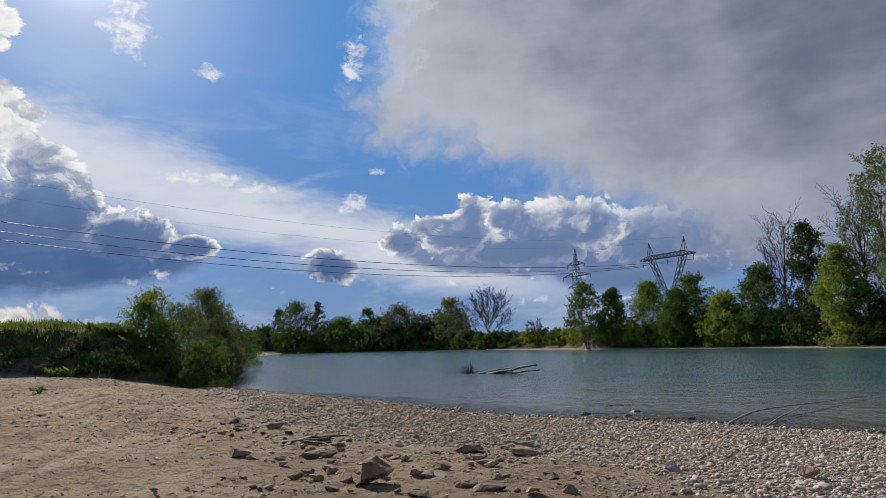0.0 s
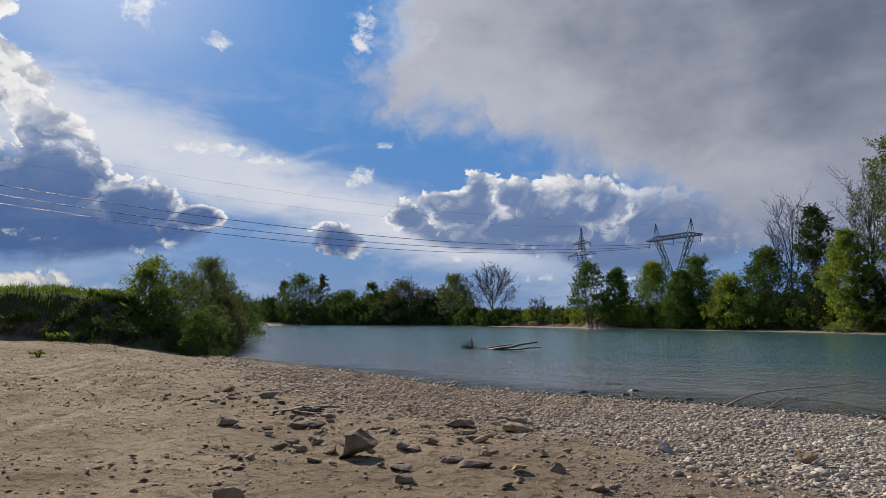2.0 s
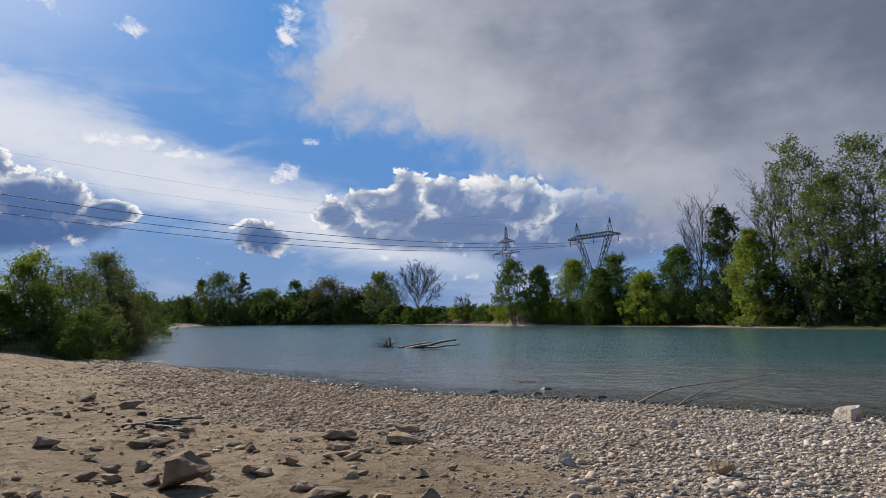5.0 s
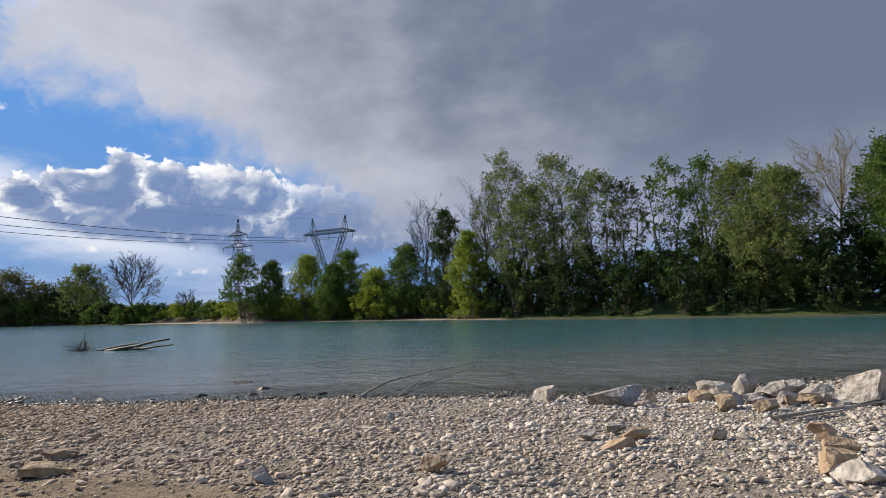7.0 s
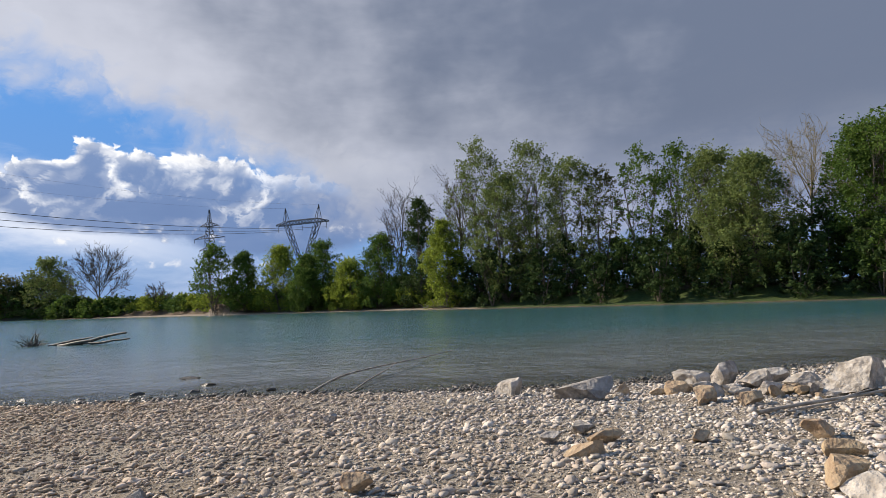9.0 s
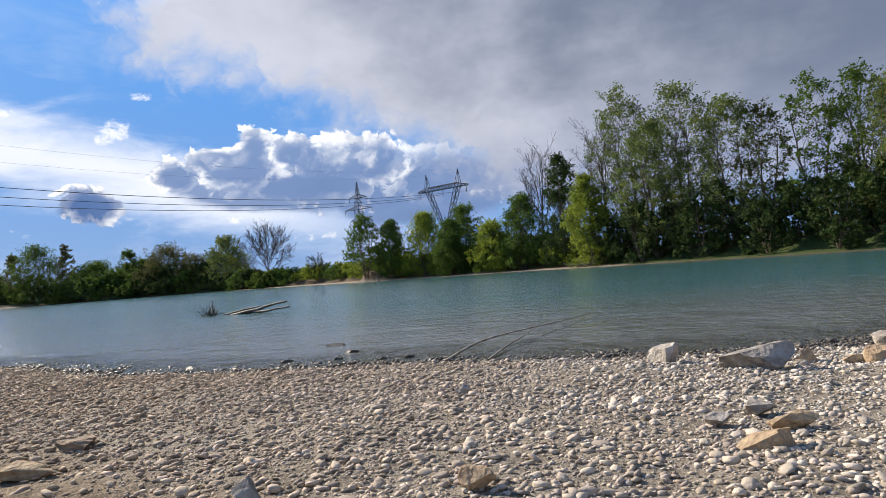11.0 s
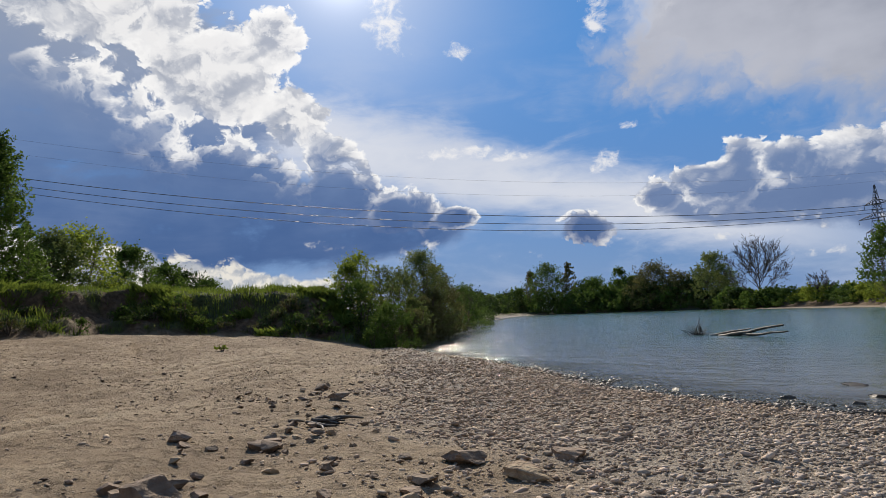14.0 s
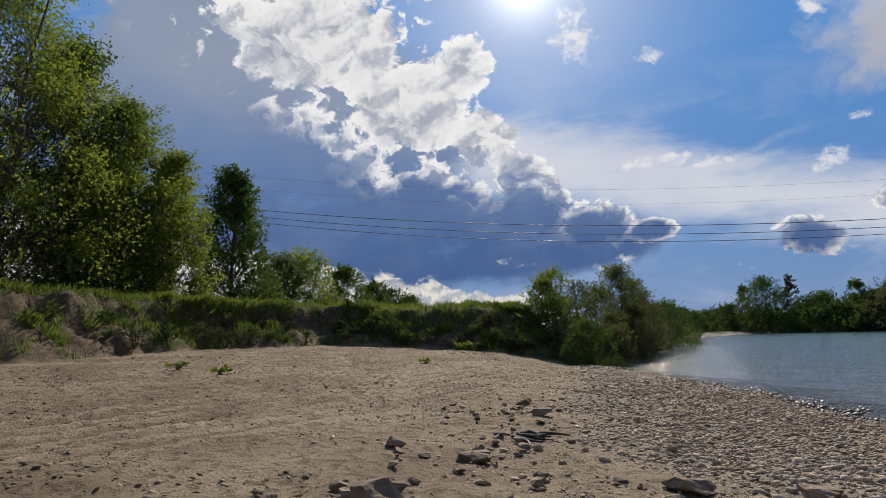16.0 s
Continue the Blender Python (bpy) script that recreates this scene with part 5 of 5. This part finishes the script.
p1 = thing("lattice_pylon", (-14, 225, 2.0), "tall narrow steel lattice pylon with short crossarms", "pylon", "power line")
p1.rotation_euler = (0, 0, radians(-38))
child("tower", lattice_beams(box_tower(0, 26, 2.7, 0.9, 8) + box_tower(26, 33.6, 0.9, 0.12, 4), 0.075, "tower"), p1)
for z, l in ((27.8, 4.2), (23.6, 6.6), (19.4, 4.6)):
    rows = []
    for s_ in (-1, 1):
        for yy in (-0.8, 0.8):
            rows += [((0, yy, z), (s_ * l, 0, z + 0.1)), ((0, yy, z + 1.5), (s_ * l, 0, z + 0.1)), ((s_ * l * 0.5, yy * 0.5, z), (s_ * l * 0.35, yy * 0.6, z + 0.95))]
    arm = child("crossarm", lattice_beams(rows, 0.09, "crossarm"), p1)
    for s_ in (-1, 1):
        child("insulator", lattice_beams([((s_ * l, 0, z + 0.1), (s_ * l, 0, z - 1.3))], 0.09, "insulator"), arm)

LINE = np.array((-0.671, -0.741))
ARM = np.array((0.741, -0.671))
P2 = np.array((13.4, 167.3))
p2 = thing("delta_pylon", (*P2, 2.0), "steel lattice pylon with a wide crossarm on a v-shaped frame", "pylon", "power line")
p2.rotation_euler = (0, 0, math.atan2(ARM[1], ARM[0]))
rows = box_tower(0, 8, 2.6, 1.2, 3) + box_tower(8, 10.5, 1.2, 0.9, 1)
child("tower", lattice_beams(rows, 0.11, "tower"), p2)
for s_ in (-1, 1):
    rows = []
    for k in range(6):
        f0, f1 = k / 6, (k + 1) / 6
        a0, a1 = s_ * (0.9 + 4.9 * f0), s_ * (0.9 + 4.9 * f1)
        b0, b1 = s_ * (0.1 + 4.2 * f0 ** 0.9), s_ * (0.1 + 4.2 * f1 ** 0.9)
        z0, z1 = 10.5 + 10.7 * f0, 10.5 + 10.7 * f1
        for yy in (-0.6, 0.6):
            rows += [((a0, yy, z0), (a1, yy, z1)), ((b0, yy, z0), (b1, yy, z1)), ((a0, yy, z0), (b1, yy, z1)), ((b0, yy, z0), (a1, yy, z1))]
    child("frame_leg", lattice_beams(rows, 0.09, "frame_leg"), p2)
    rows = []
    for xx in (-0.7, 0.7):
        for yy in (-0.5, 0.5):
            rows.append(((s_ * 5.3 + xx, yy, 22.2), (s_ * 5.6, 0, 26.0)))
    child("horn", lattice_beams(rows, 0.09, "horn"), p2)
rows = []
for k in range(-8, 8):
    x0, x1 = k * 1.05, (k + 1) * 1.05
    h0, h1 = 1.1 * max(0.1, min(1.0, (9 - abs(k)) / 4)), 1.1 * max(0.1, min(1.0, (9 - abs(k + 1)) / 4))
    for yy in (-0.6, 0.6):
        rows += [((x0, yy, 21.2), (x1, yy, 21.2)), ((x0, yy, 21.2 + h0), (x1, yy, 21.2 + h1)), ((x0, yy, 21.2), (x1, yy, 21.2 + h1)), ((x0, yy, 21.2 + h0), (x1, yy, 21.2))]
arm = child("crossarm", lattice_beams(rows, 0.08, "crossarm"), p2)
for a in (-8.0, 0.0, 8.0):
    child("insulator", lattice_beams([((a, 0, 21.2), (a, 0, 19.4))], 0.10, "insulator"), arm)

u = np.linspace(-0.0, 300, 120)
for off, dip, rr, lab in ((8.0, 0.0, 0.05, "thick dark power cable"), (0.0, 0.0, 0.05, "thick dark power cable"), (-8.0, 0.0, 0.05, "thick dark power cable"), (5.6, 6.2, 0.011, "thin earth wire"), (-5.6, 6.2, 0.011, "thin earth wire")):
    t = Tubes()
    o = P2 + ARM * off
    z = 16.8 + dip + 0.00077 * (u - 80) ** 2
    t.add(np.stack([o[0] + LINE[0] * u, o[1] + LINE[1] * u, z], 1), np.full(len(u), rr), 5)
    tagged(new("power_cable", t.mesh("power_cable", M_cable)), lab + " sagging across the sky from the pylon", "cable", "power line")


# ---- pebbles ----
def ball(sub):
    bm = bmesh.new()
    bmesh.ops.create_icosphere(bm, subdivisions=sub, radius=1.0)
    v = np.array([q.co[:] for q in bm.verts])
    f = np.array([[q.index for q in p.verts] for p in bm.faces])
    bm.free()
    return v, f


def octa():
    v = np.array([(1, 0, 0), (0, 1, 0), (-1, 0, 0), (0, -1, 0), (0, 0, 1), (0, 0, -1)], float)
    f = np.array([(0, 1, 4), (1, 2, 4), (2, 3, 4), (3, 0, 4), (1, 0, 5), (2, 1, 5), (3, 2, 5), (0, 3, 5)])
    return v, f


def stones(rng, x, y, size, v0, f0, sunk=0.25):
    """Vertices and faces of many rounded, flattened stones."""
    n, k = len(x), len(v0)
    v = np.repeat(v0[None], n, 0) * (1 + rng.normal(0, 0.15, (n, k, 1)))
    sc = np.stack([rng.uniform(0.85, 1.5, n), rng.uniform(0.65, 1.05, n), rng.uniform(0.28, 0.56, n)], 1) * size[:, None]
    v = v * sc[:, None, :]
    a, b, lean = rng.normal(0.15, 1.1, n), rng.normal(0, 0.2, n), rng.normal(0.16, 0.26, n)[:, None]
    v = np.stack([v[:, :, 0], v[:, :, 1] * np.cos(lean) + v[:, :, 2] * np.sin(lean), v[:, :, 2] * np.cos(lean) - v[:, :, 1] * np.sin(lean)], -1)
    cb, sb = np.cos(b)[:, None], np.sin(b)[:, None]
    vx, vz = v[:, :, 0] * cb - v[:, :, 2] * sb, v[:, :, 0] * sb + v[:, :, 2] * cb
    ca, sa = np.cos(a)[:, None], np.sin(a)[:, None]
    z = terrain(x, y)[0] + sc[:, 2] * (1 - 2 * sunk)
    out = np.stack([vx * ca - v[:, :, 1] * sa + x[:, None], vx * sa + v[:, :, 1] * ca + y[:, None], vz + z[:, None]], -1).reshape(-1, 3)
    f = (f0[None] + (np.arange(n) * k)[:, None, None]).reshape(-1, 3)
    return out, f


def gravel():
    rng = np.random.default_rng(12)
    n = 540000
    x, y = rng.uniform(-23, 18, n), rng.uniform(-1, 27, n)
    z, soil, gr, wet, turf = terrain(x, y)
    dn = line_dist(x, y, NEAR)
    inside_river = inside(x, y, RIVER)
    d = np.hypot(x - 1.2, y - 0.5)
    p = np.where(soil > 0.1, 0.0, gr) * np.where(inside_river, smooth(1 - dn / 3.0), 1.0)
    p = np.maximum(p, (0.03 + 0.20 * np.exp(-line_dist(x, y, SEAM) / 1.3)) * (fbm(x, y, 0.9, 55, 3) > -0.15) * (line_dist(x, y, SEAM) < 5.5) * (soil < 0.1) * ~inside_river)
    p = p * np.clip(1.25 - d / 26, 0.3, 1.0) * (0.76 + 0.38 * fbm(x, y, 0.7, 66, 3))
    ok = (rng.uniform(0, 1, n) < p) & ((z > -0.35))
    x, y, d = x[ok], y[ok], d[ok]
    size = np.clip(np.exp(rng.normal(math.log(0.0178), 0.47, len(x))), 0.011, 0.062) * np.clip(0.7 + d / 24, 1.0, 1.4)
    fine = (d < 8.5) & (size > 0.046)
    tiny = ((size < 0.0225) | (d > 11)) & ~fine
    v1, f1 = ball(1)
    v2, f2 = ball(2)
    v0, f0 = octa()
    mm = ~fine & ~tiny
    shore = np.where(inside(x, y, RIVER), -1.0, 1.0) * line_dist(x, y, NEAR)
    damp = shore < 0.25 + 0.25 * rng.uniform(-1, 1, len(x))
    wv, wf = stones(rng, x[damp], y[damp], size[damp] * 1.25, v0, f0)
    tagged(new("wet_gravel", mesh_from("wet_gravel", wv, wf, M_wetstone, True)), "dark wet pebbles along the waterline", "gravel", kind="stuff")
    mm, tiny, fine = mm & ~damp, tiny & ~damp, fine & ~damp
    a = stones(rng, x[mm], y[mm], size[mm], v1, f1)
    g = stones(rng, x[tiny], y[tiny], size[tiny] * 1.1, v0, f0)
    b = stones(rng, x[fine], y[fine], size[fine], v2, f2)
    v = np.concatenate([a[0], b[0], g[0]])
    f = np.concatenate([a[1], b[1] + len(a[0]), g[1] + len(a[0]) + len(b[0])])
    bed = tagged(new("gravel", mesh_from("gravel", v, f, M_pebble, True)), "rounded grey and beige river pebbles covering the shore", "gravel", kind="stuff")
    kinds = []
    for k in range(8):
        one = stones(rng, np.zeros(1), np.full(1, 60.0), np.ones(1), v2, f2, 0.5)
        vv = one[0] - one[0].mean(0)
        kinds.append(mesh_from("cobble", vv, one[1], M_cobble, True))
    xs, ys = rng.uniform(-5, 8, 4000), rng.uniform(3.0, 9, 4000)
    g = terrain(xs, ys)[2]
    ok = np.flatnonzero(g > 0.45)[:300]
    for i in ok:
        s_ = rng.uniform(0.022, 0.042)
        ob = new("cobble", kinds[int(rng.integers(0, 8))])
        ob.parent = ground
        ob.matrix_basis = pose(xs[i], ys[i], ground_z(xs[i], ys[i]) + 0.25 * s_, 0, 0, rng.uniform(0, 360)) @ Matrix.Scale(s_, 4)



def litter():
    """Crumbs, clods and chips strewn over the sand."""
    rng = np.random.default_rng(99)
    n = 26000
    x, y = rng.uniform(-27, 4, n), rng.uniform(-2, 24, n)
    z, soil, gr, wet, turf = terrain(x, y)
    p = (1 - gr) * (soil < 0.05) * np.clip(fbm(x, y, 0.5, 5, 3) + 0.35, 0.04, 1.0) * ~inside(x, y, RIVER)
    ok = rng.uniform(0, 1, n) < p
    x, y = x[ok], y[ok]
    v0, f0 = octa()
    size = np.clip(np.exp(rng.normal(math.log(0.017), 0.55, len(x))), 0.007, 0.07)
    v, f = stones(rng, x, y, size, v0, f0, 0.3)
    tagged(new("sand_litter", mesh_from("sand_litter", v, f, M_rock_brown, True)), "dark crumbs, chips and small clods strewn over the sand", "debris", kind="stuff")


gravel()
litter()
